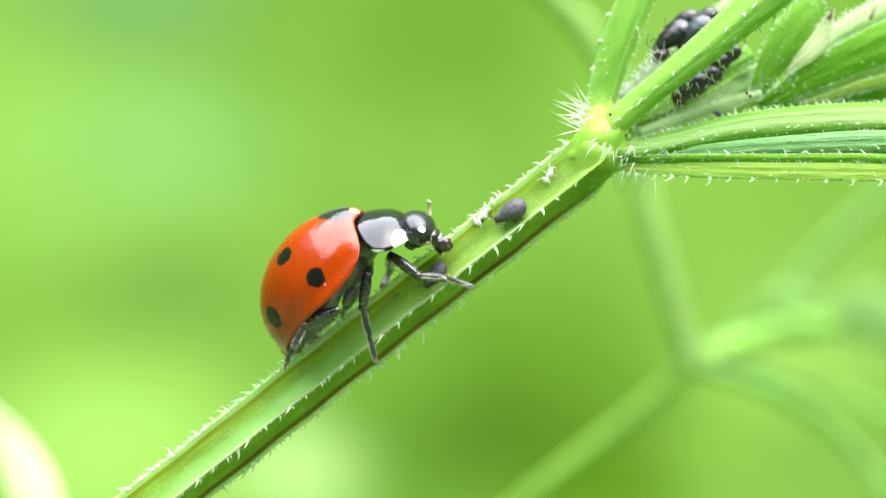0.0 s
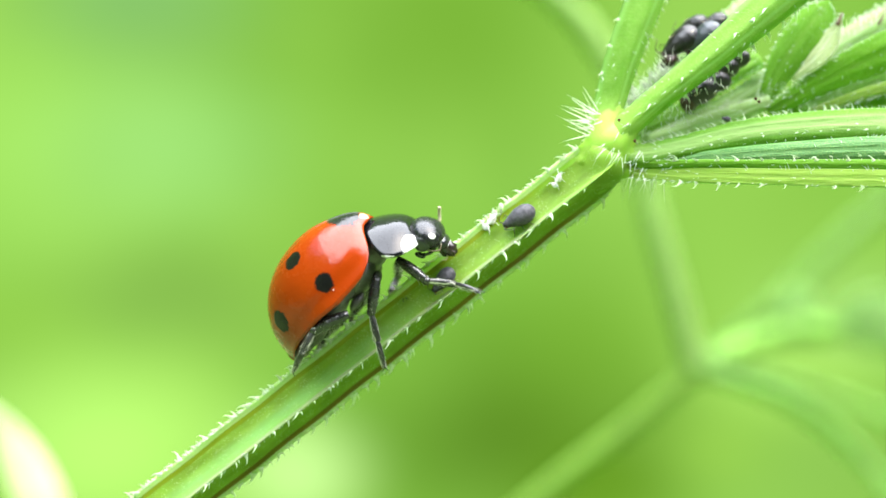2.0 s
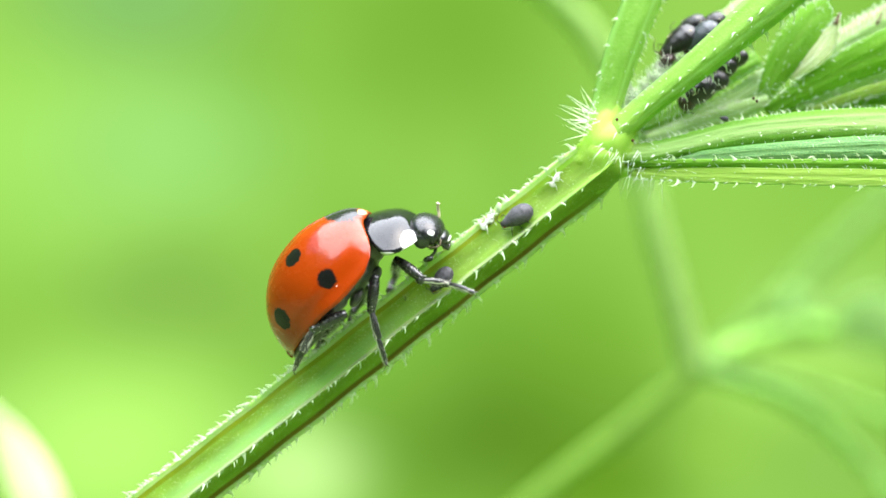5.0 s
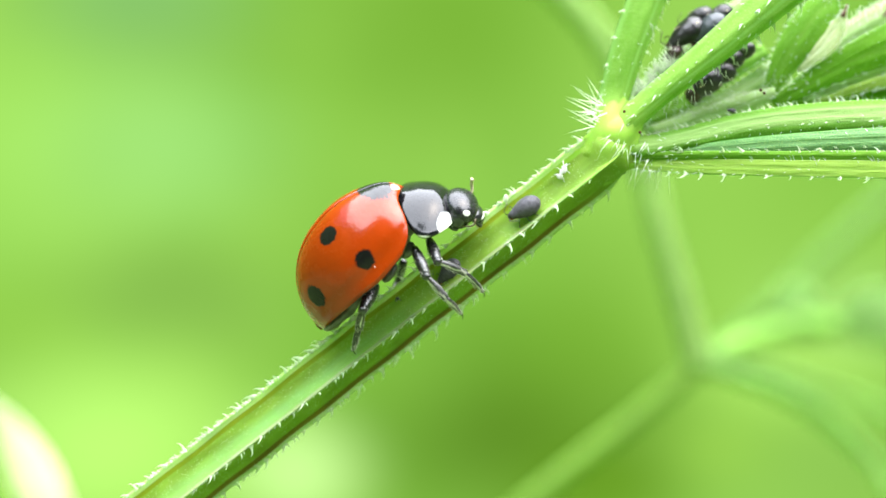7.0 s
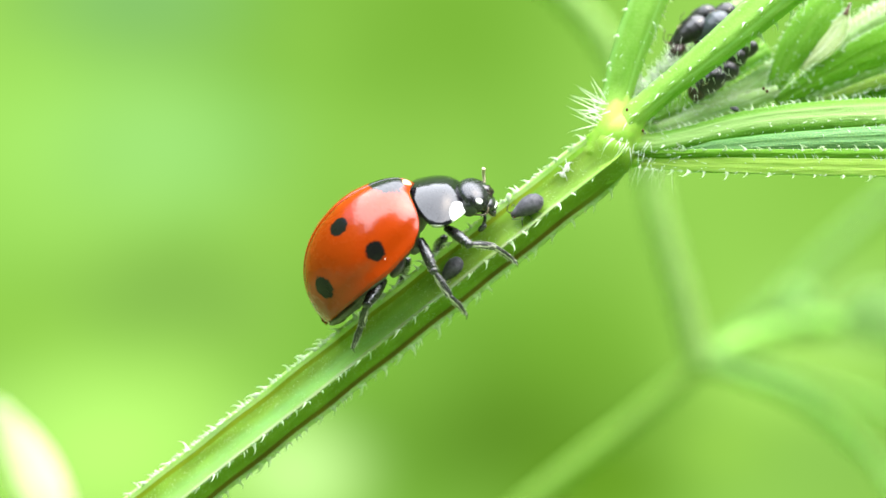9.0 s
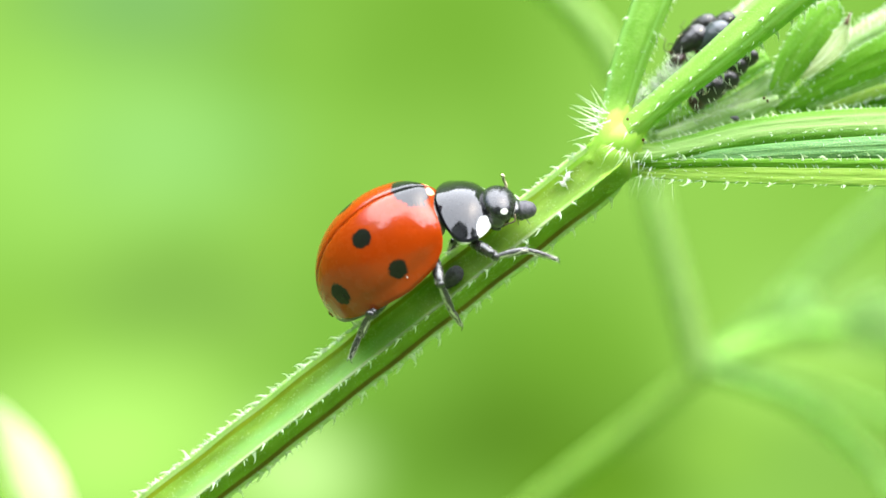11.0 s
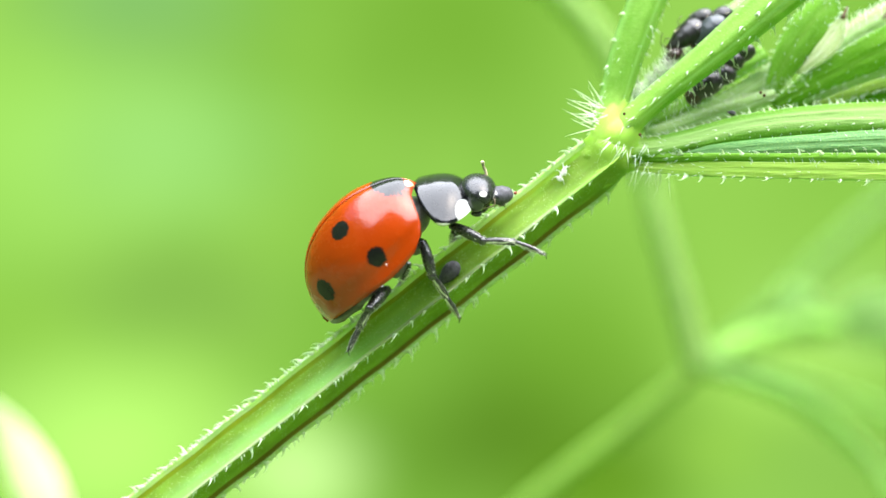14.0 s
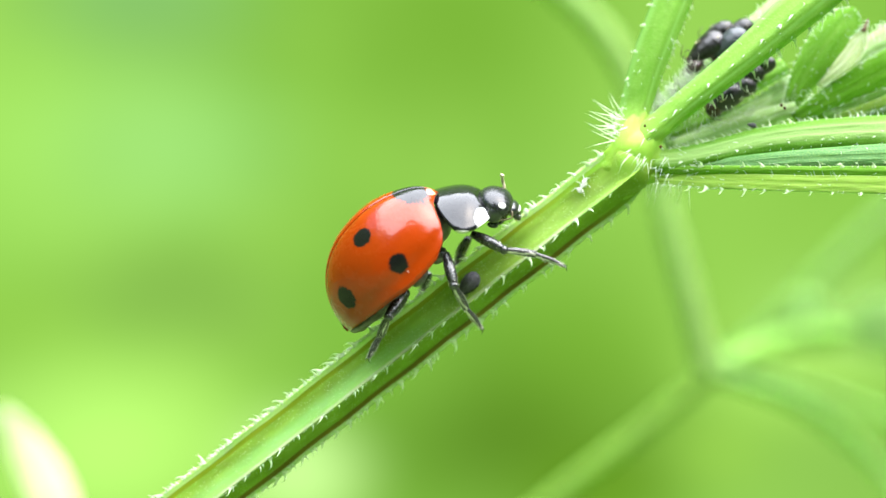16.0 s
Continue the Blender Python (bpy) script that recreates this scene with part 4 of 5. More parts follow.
def on_face(h, v, lift=0.0):
    """The place on the stem's broad upper face under a place of the plan sheet."""
    q = at(h, v)
    a = (q - STEM_A).dot(perp) / MM
    s = (0.94 - a) / 1.175
    return at(h, v, -(0.235 + s * 0.705 - 0.2)) + FACE_OUT * (lift * MM)


prey = aphid("plump grey aphid sitting on the green stem", APHID, APHID_DARK)
PREY_HOME = placed(on_face(908, 381), -stem_dir + perp * 0.14, FACE_OUT)
prey.matrix_basis = PREY_HOME
low_aphid = copy_thing(prey, placed(on_face(772, 486, -0.2), -stem_dir - perp * 0.2, FACE_OUT))
low_aphid.scale = (0.85, 0.85, 0.85)
low_aphid["label"] = "grey aphid low on the stem beside the beetle's leg"
black = aphid("shiny black aphid in the cluster on the shoot", APHID_DARK, APHID_BROWN)
black.matrix_basis = placed(at(1194, 76, 1.0), (-0.75, -0.1, -0.6), (-0.5, -0.8, 0.4))
black.scale = (1.3, 1.3, 1.3)
big = aphid("large blue-grey aphid in the cluster on the shoot", plain("aphid_blue_grey", (0.035, 0.042, 0.05), 0.35, 0.4, 7000, 0.5, 0.00003), APHID_DARK)
big.matrix_basis = placed(at(1236, 66, 0.9), (-0.75, 0.1, -0.6), (-0.35, -0.85, 0.5))
big.scale = (1.25, 1.25, 1.25)
brown = aphid("reddish brown aphid in the cluster on the shoot", APHID_BROWN, APHID_DARK)
brown.matrix_basis = placed(at(1178, 104, 0.8), (0.4, 0.75, 0.5), (-0.6, -0.3, 0.7))
brown.scale = (0.8, 0.8, 0.8)
wax = bmesh.new()
for i in range(9):
    a = rng.uniform(0.2, 2.9)
    x = rng.uniform(-0.45, 0.3)
    lump(wax, (x, 0.31 * math.cos(a), 0.3 + 0.27 * math.sin(a)), (rng.uniform(0.015, 0.09), rng.uniform(0.008, 0.035), 0.014), nu=6, nv=5)
local_part("wax_flecks", wax, TAN, black, "white waxy flecks")["kind"] = "stuff"
for h, v, d, x, z, s in ((1176, 86, 0.5, (-0.6, -0.2, -0.8), (-0.6, -0.7, 0.2), 0.7), (1162, 112, 0.6, (0.5, 0.6, 0.5), (-0.4, -0.8, 0.5), 0.6),
                         (1216, 48, 0.9, (-0.9, 0.2, -0.4), (-0.3, -0.5, 0.8), 1.0), (1250, 40, 0.9, (-0.8, 0.1, -0.5), (0, -0.8, 0.5), 0.95),
                         (1212, 180, 0.5, (0.7, 0.5, 0.4), (0.1, -0.9, -0.3), 0.9), (1232, 162, 0.4, (-0.8, 0.1, -0.55), (0.3, -0.9, -0.3), 1.15),
                         (1260, 142, 0.5, (-0.9, 0.1, -0.2), (0.4, -0.8, -0.4), 1.0), (1280, 122, 0.5, (-0.7, 0.2, -0.6), (0.4, -0.8, -0.4), 0.85), (1298, 104, 0.5, (-0.8, 0.2, -0.5), (0.4, -0.7, -0.4), 0.85)):
    copy_thing(brown if h in (1162, 1212) else black, placed(at(h - (12 if v > 95 and h > 1200 else 0), v - (12 if v > 95 and h > 1200 else 0), d + 0.5), x, z)).scale = (s, s, s)
tiny = copy_thing(prey, placed(at(1270, 202, -0.2), (-0.9, 0, 0.2), (0, -1, 0.2)))
tiny["label"] = "tiny grey aphid at a leaf foot"
tiny.scale = (0.26, 0.26, 0.26)


def shed_skin(label):
    """A white cast skin: a split crumpled husk with stray legs, 0.8 mm long."""
    ob = thing("shed_skin", (0, 0, 0), label, "aphid skin", "cast aphid skins")
    bm = bmesh.new()
    lump(bm, (0, 0, 0.12), (0.38, 0.1, 0.07), nu=20, nv=16)
    for v in bm.verts:
        v.co += Vector((0.5, 1, 1)) * (0.11 * MM * noise.noise(v.co * 8000))
    local_part("husk", bm, SHED, ob)
    for i, (a, r) in enumerate(((0.6, 0.35), (1.6, 0.3), (2.5, 0.4), (3.9, 0.38), (4.8, 0.33), (5.7, 0.3))):
        c = Vector((0.25 * math.cos(a), 0.1 * math.sin(a), 0.1))
        tipv = c + Vector((r * math.cos(a) * 0.8, r * math.sin(a), rng.uniform(-0.06, 0.15)))
        midv = (c + tipv) / 2 + Vector((0.05, 0, 0.08))
        local_part("leg", tube([c * MM, midv * MM, tipv * MM], 0.023 * MM, 0.01 * MM, 5, 6), SHED, ob)
    return ob


skin = shed_skin("crumpled white cast aphid skin caught on the stem's edge")
SKIN_HOME = placed(on_face(856, 386, 0.1), stem_dir + perp * 0.25, FACE_OUT)
skin.matrix_basis = SKIN_HOME
kept_skin = copy_thing(skin, placed(on_face(974, 312, 0.1), stem_dir + perp * 0.45, FACE_OUT))
kept_skin.scale = (0.8, 0.8, 0.8)
kept_skin["label"] = "crumpled white cast aphid skin below the joint"
# Prickle cluster on the rib, simplified to two pale lumps.
part("prickle_cluster", lump(lump(bmesh.new(), at(871, 358, -0.3) / MM, (0.09, 0.06, 0.16), nu=8, nv=6), at(860, 366, -0.25) / MM, (0.1, 0.05, 0.07), nu=8, nv=6), PRICKLE, stem, "cluster of white prickles on the rib")

# ---- the ladybird ----
# time; centre of the dome across, deep and up, mm; tilt, yaw, roll in degrees
BODY = [(0.0, -3.861, -0.25, -1.568, 55.4, -6.8, 7.3),
        (0.5, -3.859, -0.25, -1.581, 54.6, -7.3, 6.6),
        (1.0, -3.885, -0.25, -1.569, 54.5, -7.3, 7.1),
        (1.5, -3.929, -0.25, -1.561, 54.8, -6.9, 7.9),
        (2.0, -3.881, -0.25, -1.558, 54.5, -7.2, 7.7),
        (2.5, -3.853, -0.25, -1.522, 55.0, -7.8, 7.5),
        (3.0, -3.896, -0.25, -1.584, 54.4, -7.1, 7.9),
        (3.5, -3.942, -0.25, -1.57, 54.2, -6.9, 8.5),
        (4.0, -3.912, -0.25, -1.569, 54.2, -6.8, 8.5),
        (4.5, -3.959, -0.25, -1.555, 55.1, -4.9, 9.5),
        (7.0, -3.042, -0.6, -0.772, 54.0, -7.4, 20.2),
        (7.5, -3.058, -0.62, -0.839, 53.3, -5.4, 19.8),
        (8.0, -3.099, -0.65, -0.838, 52.9, -3.7, 19.8),
        (8.5, -3.06, -0.67, -0.83, 52.9, -2.8, 20.5),
        (9.0, -2.866, -0.7, -0.682, 52.1, -3.7, 19.4),
        (9.2, -2.558, -0.72, -0.436, 50.3, -3.7, 21.1),
        (11.5, -2.434, -1.0, -0.32, 45.3, -10.5, 37.0),
        (12.0, -2.569, -0.96, -0.299, 47.7, -10.2, 35.8),
        (12.5, -2.573, -0.92, -0.412, 46.9, -9.6, 32.2),
        (13.0, -2.584, -0.88, -0.422, 49.3, -11.3, 29.5),
        (13.5, -2.675, -0.84, -0.442, 51.3, -10.2, 26.2),
        (14.0, -2.714, -0.8, -0.485, 51.2, -8.6, 23.3),
        (14.5, -2.742, -0.8, -0.513, 51.3, -7.1, 21.6),
        (15.0, -2.711, -0.8, -0.517, 51.9, -6.8, 19.8),
        (15.5, -2.707, -0.8, -0.478, 51.5, -6.4, 20.7),
        (16.0, -2.686, -0.8, -0.442, 51.3, -6.4, 21.8)]
# time; the shield in the dome's space: forward, up, mm; its slope, yaw and roll in the plan
NECK = [(0, 2.77, -0.47, -3.5, -6.5, 18), (4.5, 2.86, -0.53, -0.5, -8, 18.5), (7, 2.79, -0.63, -7, -1.5, 29), (9, 3.01, -0.61, -3.2, -3.7, 25.5), (9.2, 3.0, -0.63, -3.4, -3.2, 26.5),
        (11.5, 3.06, -0.94, -4.4, 0.3, 34), (12.5, 3.11, -0.78, -4, -1.4, 32), (14.5, 3.08, -0.62, -3.4, -2.3, 23.5), (16, 3.01, -0.57, -1.6, -1.7, 22)]
# time; how far the head nods against the shield, degrees
NOD = [(0, 24), (0.8, 27), (1.5, 24), (2.2, 28), (3, 25), (3.7, 29), (4.5, 26), (7, 22), (7.6, 25), (8.2, 21), (9, 24), (11.5, 8), (12.2, 10), (12.8, 7), (13.4, 10), (14, 9), (14.6, 12), (15.2, 15), (16, 16)]

# time; how high the head sits against the shield, mm
CHIN = [(0, 0.37), (2.5, 0.3), (4.5, 0.25), (7, 0.37), (9, 0.39), (11.5, 0.48), (12.5, 0.46), (14.5, 0.54), (16, 0.4)]
# time; how far the feelers under the jaw swing forward, degrees
SWING = [(0, 0), (0.8, 12), (1.5, 0), (2.4, 15), (3.6, 0), (4.2, 20), (4.5, 68), (4.8, 60), (5.5, 10), (7, 0), (7.6, 15), (8, 62), (8.6, 74), (9.2, 68), (10, 20), (11.5, 0), (12.5, 8), (13.3, 0), (14.2, 6), (15, 0), (16, 5)]


def between(rows, t):
    """The row at a time, straight between the rows."""
    for a, b in zip(rows, rows[1:]):
        if t <= b[0]:
            k = max(0, (t - a[0]) / (b[0] - a[0]))
            return [x + (y - x) * k for x, y in zip(a[1:], b[1:])]
    return list(rows[-1][1:])


def body_pose(t):
    x, y, z, tilt, yaw, roll = between(BODY, t)
    m = Matrix.Rotation(radians(-tilt), 4, "Y") @ Matrix.Rotation(radians(yaw), 4, "Z") @ Matrix.Rotation(radians(roll), 4, "X")
    m.translation = Vector((x, y, z)) * MM
    return m


def neck_pose(t):
    fwd, up, slope, yaw, roll = between(NECK, t)
    body = body_pose(t)
    m = Matrix.Rotation(radians(-slope), 4, "Y") @ Matrix.Rotation(radians(yaw), 4, "Z") @ Matrix.Rotation(radians(roll), 4, "X")
    m.translation = body @ (Vector((fwd, 0, up)) * MM)
    return body.inverted() @ m


def head_pose(t):
    nod = between(NOD, t)[0]
    return neck_pose(t) @ Matrix.Translation(Vector((1.02, 0, between(CHIN, t)[0])) * MM) @ Matrix.Rotation(radians(nod), 4, "Y")


beetle = thing("ladybird", (0, 0, 0), "seven-spot ladybird, glossy orange-red wing cases, climbing the green stem", "ladybird")
beetle.matrix_basis = body_pose(0)
A, B, C = 2.76, 2.27, 2.52


def wing_case(side):
    bm = bmesh.new()
    NU, NV = 40, 22
    g = []
    for i in range(NU + 1):
        row = []
        for j in range(NV + 1):
            s = j / NV
            w = s * math.pi / 2
            front = float(np.interp(s, (0, 0.01, 0.04, 0.1, 0.2, 0.36, 0.65, 0.8, 1), (0.52, 0.62, 0.76, 0.92, 1.05, 1.18, 1.35, 1.4, 1.43)))
            back = -math.pi / 2 + 0.05
            k = i / NU
            u = back + (front - back) * (1 - (1 - k) ** 1.15)
            edge = float(np.interp(u, (-1.5, -0.7, -0.2, 0.1, 0.4, 0.7), (0.28, 0.24, 0.165, 0.075, 0.04, 0.02)))
            v = edge + (math.pi / 2 - edge) * s
            flare = 1 + 0.04 * math.exp(-((v - edge) / 0.08) ** 2) - 0.022 * math.exp(-((v - edge - 0.18) / 0.09) ** 2)
            x = A * math.sin(u)
            y = -B * math.cos(u) ** (1.36 if u < 0 else 0.546) * math.cos(v) * flare
            broad = max(0.0, math.sin(u)) * s * s * (3 - 2 * s)  # square shoulders either side of the seam
            z = C * math.cos(u) ** (1.02 if u < 0 else 0.546) * math.sin(v)
            z -= 0.2 * broad * math.exp(-((x - 2.1) / 0.8) ** 2)
            x += 0.3 * broad ** 3
            y = min(y, -0.015) if j == NV else y
            z -= 0.03 * math.exp(-(y / 0.05) ** 2)
            row.append(bm.verts.new(Vector((x, y if side < 0 else -y, z)) * MM))
        g.append(row)
    for i in range(NU):
        for j in range(NV):
            bm.faces.new((g[i][j], g[i + 1][j], g[i + 1][j + 1], g[i][j + 1]))
    bmesh.ops.recalc_face_normals(bm, faces=bm.faces)
    mid = g[NU // 2][NV // 2]
    mid.normal_update()
    if mid.normal.dot(mid.co) < 0:
        bmesh.ops.reverse_faces(bm, faces=bm.faces)
    ob = local_part("elytron", bm, ELYTRON, beetle, "glossy orange-red wing case with black spots")
    sol = ob.modifiers.new("thick", "SOLIDIFY")
    sol.thickness, sol.offset = 0.07 * MM, -1
    return ob


wing_case(-1)
wing_case(1)
bm = bmesh.new()
lump(bm, (-0.45, 0, 0.12), (2.3, 1.55, 0.44), nu=28, nv=20)
lump(bm, (-2.05, 0, 0.08), (0.4, 0.5, 0.2), nu=14, nv=10)
for v in bm.verts:
    if v.co.z < 0:
        v.co.z += 0.05 * MM * math.sin(v.co.x / MM * 9)
    if v.co.x < -2.0 * MM:
        v.co.z -= 0.12 * MM * (v.co.x / MM + 2) ** 2
local_part("abdomen", bm, BELLY, beetle, "black ringed underside")
fb = bmesh.new()
for _ in range(120):
    x, a = rng.uniform(-1.8, 2.0), rng.uniform(-2.6, -0.5)
    k = math.sqrt(max(0.05, 1 - ((x + 0.45) / 2.5) ** 2))
    q = Vector((x, 1.75 * k * math.cos(a), 0.12 + 0.44 * k * math.sin(a))) * MM
    hair(fb, q, Vector((-0.6, math.cos(a), math.sin(a))), rng.uniform(0.1, 0.2) * MM, 0.005 * MM, Vector((-0.2, 0, 0)))
local_part("belly_hairs", fb, LEG_FUZZ, beetle, "fine pale hairs under the body")["kind"] = "stuff"
bm = bmesh.new()
lump(bm, (1.1, 0, -0.05), (1.0, 1.25, 0.55), nu=20, nv=14)
lump(bm, (1.95, 0, 0.1), (0.75, 0.95, 0.6), nu=18, nv=12)
for y in (-0.9, 0.9):
    lump(bm, (1.35, y * 0.8, -0.5), (0.34, 0.3, 0.22), nu=10, nv=8)
    lump(bm, (0.35, y * 0.8, -0.45), (0.4, 0.4, 0.18), nu=10, nv=8)
local_part("thorax", bm, BELLY, beetle, "black breast between the legs")
tri = bmesh.new()
lump(tri, (2.8, 0, 0.8), (0.16, 0.16, 0.1), Matrix.Identity(4), 10, 8)
local_part("scutellum", tri, CHITIN, beetle, "small black triangle between the wing cases")

local_part("white_speck", lump(bmesh.new(), (0.49, -2.19, 0.6), (0.024, 0.03, 0.024), nu=8, nv=6), SHED, beetle, "tiny white speck on the wing case")

# shield
bm = bmesh.new()
NR, NA = 14, 64


def shield_rim(a):
    """The rim of the shield seen from above, with its height: broad, rounded flanks, cut straight before the head."""
    c, s = math.cos(a), math.sin(a)
    x = (1.03 if c > 0 else 1.22) * math.copysign(abs(c) ** 1.15, c)
    y = 1.98 * math.copysign(abs(s) ** 1.15, s)
    x = min(x, 0.819 + 0.12 * (y / 1.5) ** 2) - 0.1 * (abs(y) / 1.98) ** 4
    mid = max(0.0, 1 - (y / 1.98) ** 2)
    z = 0.06 + (0.232 * mid ** 1.18 if c > 0 else 0.62 * mid ** 0.8)
    return x, y, z


rows = []
for i in range(NR + 1):
    q = i / NR
    row = []
    for j in range(NA if i else 1):
        x, y, z = shield_rim(2 * math.pi * j / NA)
        top = 0.91
        dome = z + (top - z) * (1 - q ** 2.15)
        dome += 0.035 * math.exp(-((q - 1) / 0.05) ** 2) * (abs(y) / 1.98) ** 2
        row.append(bm.verts.new(Vector((x * q, y * q, dome)) * MM))
    rows.append(row)
for i in range(NR):
    a, b = rows[i], rows[i + 1]
    for j in range(NA):
        j2 = (j + 1) % NA
        bm.faces.new((a[0], b[j], b[j2])) if i == 0 else bm.faces.new((a[j], b[j], b[j2], a[j2]))
bmesh.ops.recalc_face_normals(bm, faces=bm.faces)
rows[1][0].normal_update()
if rows[1][0].normal.z < 0:
    bmesh.ops.reverse_faces(bm, faces=bm.faces)
shield = local_part("pronotum", bm, SHIELD, beetle, "glossy black shield with ivory corner patches")
sol = shield.modifiers.new("thick", "SOLIDIFY")
sol.thickness, sol.offset = 0.12 * MM, -1
under = bmesh.new()
lump(under, (-0.05, 0, 0.15), (0.8, 1.4, 0.42), nu=18, nv=12)
local_part("throat", under, BELLY, shield, "black underside of the shield")

# head
PALPS = []
bm = bmesh.new()
lump(bm, (0.02, 0, 0.06), (0.7, 0.93, 0.5), nu=28, nv=18)
for v in bm.verts:  # flat brow and blunt face
    if v.co.x > 0.2 * MM:
        v.co.x = 0.2 * MM + (v.co.x - 0.2 * MM) * 0.82
head = local_part("head", bm, HEAD_BLACK, beetle, "glossy black head")
bm = bmesh.new()
lump(bm, (0.54, 0, 0.04), (0.32, 0.5, 0.26), nu=16, nv=10)
lump(bm, (0.76, 0, 0.0), (0.18, 0.34, 0.15), nu=12, nv=8)
local_part("clypeus", bm, CHITIN, head)
local_part("lip", lump(bmesh.new(), (0.82, 0, 0.08), (0.06, 0.3, 0.1), nu=12, nv=8), IVORY, head, "pale lip above the jaws")
for side in (-1, 1):
    local_part("eye", lump(bmesh.new(), (-0.02, side * 0.8, -0.12), (0.28, 0.17, 0.3), nu=16, nv=12), CHITIN, head, "round black eye")
    if side > 0:
        a = [Vector((0.2, 0.5, 0.3)), Vector((0.15, 0.6, 0.5)), Vector((0.04, 0.64, 0.66)), Vector((-0.03, 0.6, 0.82))]
    else:
        a = [Vector((0.56, -0.55, 0.12)), Vector((0.62, -0.64, -0.06)), Vector((0.5, -0.7, -0.16)), Vector((0.32, -0.72, -0.24))]
    bm = tube([q * MM for q in a], *((0.06 * MM, 0.055 * MM) if side > 0 else (0.03 * MM, 0.028 * MM)), 7, 10)
    ant = local_part("antenna", bm, TAN if side > 0 else FEELER, head, "short tan clubbed antenna" if side > 0 else "brown antenna folded along the cheek")
    thick = 0.075 if side > 0 else 0.04
    club = tube([a[-2].lerp(a[-1], 0.45) * MM, a[-1] * MM, (a[-1] + (a[-1] - a[-2]) * 0.3) * MM], 0.045 * MM if side > 0 else 0.028 * MM, thick * MM, 8, 7)
    lump(club, a[-1] + (a[-1] - a[-2]) * 0.3, (thick, thick, thick * 0.8), nu=8, nv=6)
    local_part("club", club, TAN if side > 0 else FEELER, ant)
    bm = tube([Vector((0.64, side * 0.3, -0.06)) * MM, Vector((0.88, side * 0.26, -0.16)) * MM, Vector((0.96, side * 0.06, -0.26)) * MM], 0.11 * MM, 0.05 * MM, 8, 8)
    local_part("mandible", bm, LEG_BLACK, head, "dark curved jaw")
    bm = tube([Vector((0.46, side * 0.4, -0.12)) * MM, Vector((0.34, side * 0.55, -0.36)) * MM, Vector((0.08, side * 0.62, -0.5)) * MM], 0.05 * MM, 0.06 * MM, 7, 8)
    lump(bm, (0.04, side * 0.63, -0.52), (0.2, 0.1, 0.11), nu=8, nv=6)
    PALPS.append((side, local_part("palp", bm, LEG_BLACK, head, "hatchet-shaped feeler under the jaw")))
    bm = tube([Vector((0.64, side * 0.2, -0.06)) * MM, Vector((0.78, side * 0.22, -0.22)) * MM, Vector((0.88, side * 0.18, -0.28)) * MM], 0.055 * MM, 0.04 * MM, 6, 6)
    local_part("lip_feeler", bm, TAN, head)


drop = thing("droplet", (0, 0, 0), "tiny amber drop pressed from the seized aphid", "drop")
local_part("bead", lump(bmesh.new(), (0, 0, 0), (0.065, 0.06, 0.06), nu=12, nv=10), RED_EYE, drop)
scrap = thing("aphid_remains", (0, 0, 0), "dark brown chewed aphid remains in the beetle's jaws", "aphid")
bm = bmesh.new()
lump(bm, (0, 0, 0), (0.36, 0.3, 0.29), nu=18, nv=14)
for v in bm.verts:
    v.co += v.co.normalized() * (0.09 * MM * noise.noise(v.co * 6000))
local_part("husk", bm, APHID_SHINY, scrap, "glossy dark brown husk")
local_part("leg", tube([Vector((0.1, -0.2, 0.05)) * MM, Vector((0.26, -0.32, 0.14)) * MM, Vector((0.36, -0.3, 0.0)) * MM], 0.02 * MM, 0.01 * MM, 5, 6), APHID_BROWN, scrap)
local_part("leg", tube([Vector((0.1, -0.18, -0.1)) * MM, Vector((0.2, -0.3, -0.26)) * MM, Vector((0.08, -0.32, -0.4)) * MM], 0.02 * MM, 0.01 * MM, 5, 6), TAN, scrap)


# ---- legs: femur, shin, foot; right side from the plan, left side on the far face ----
NEAR_FORE = ("fore", -1, (1.3, 1.12, 1.08), 0.175, [
        (0, (690, 450), (740, 487), (790, 493), (832, 506)), (4.7, (690, 450), (740, 487), (789, 493), (831, 506)), (7, (736, 431), (751, 468), (798, 488), (829, 521)), (8.5, (738, 430), (753, 467), (798, 488), (829, 521)),
        (9, (761, 414), (799, 442), (843, 446), (881, 473)), (11.5, (806, 421), (848, 445), (905, 433), (955, 450)), (12.5, (797, 412), (843, 440), (902, 428), (947, 452)),
        (14, (773, 402), (828, 429), (883, 431), (934, 452)), (16, (775, 398), (829, 425), (883, 432), (933, 452))])
NEAR_MIDDLE = ("middle", -1, (1.25, 1.0, 0.95), 0.175, [
        (0, (655, 480), (645, 545), (657, 595), (668, 636)), (4.7, (655, 480), (645, 545), (657, 595), (668, 636)), (7, (711, 446), (732, 493), (766, 531), (791, 558)), (9, (716, 434), (739, 487), (766, 529), (794, 561)),
        (11.5, (745, 452), (754, 495), (770, 537), (788, 567)), (12.5, (742, 452), (753, 495), (770, 537), (789, 569)), (14, (725, 429), (742, 490), (765, 525), (788, 562)), (16, (730, 432), (744, 486), (765, 525), (792, 560))])
NEAR_HIND = ("hind", -1, (1.3, 0.85, 0.85), 0.195, [
        (0, (608, 543), (547, 573), (529, 611), (513, 642)), (4.7, (608, 543), (547, 573), (529, 611), (513, 642)), (7, (644, 511), (624, 551), (616, 584), (606, 621)), (9, (653, 504), (626, 544), (616, 581), (601, 619)),
        (12.5, (667, 522), (639, 547), (617, 582), (599, 622)), (16, (663, 498), (633, 540), (619, 573), (597, 615))])
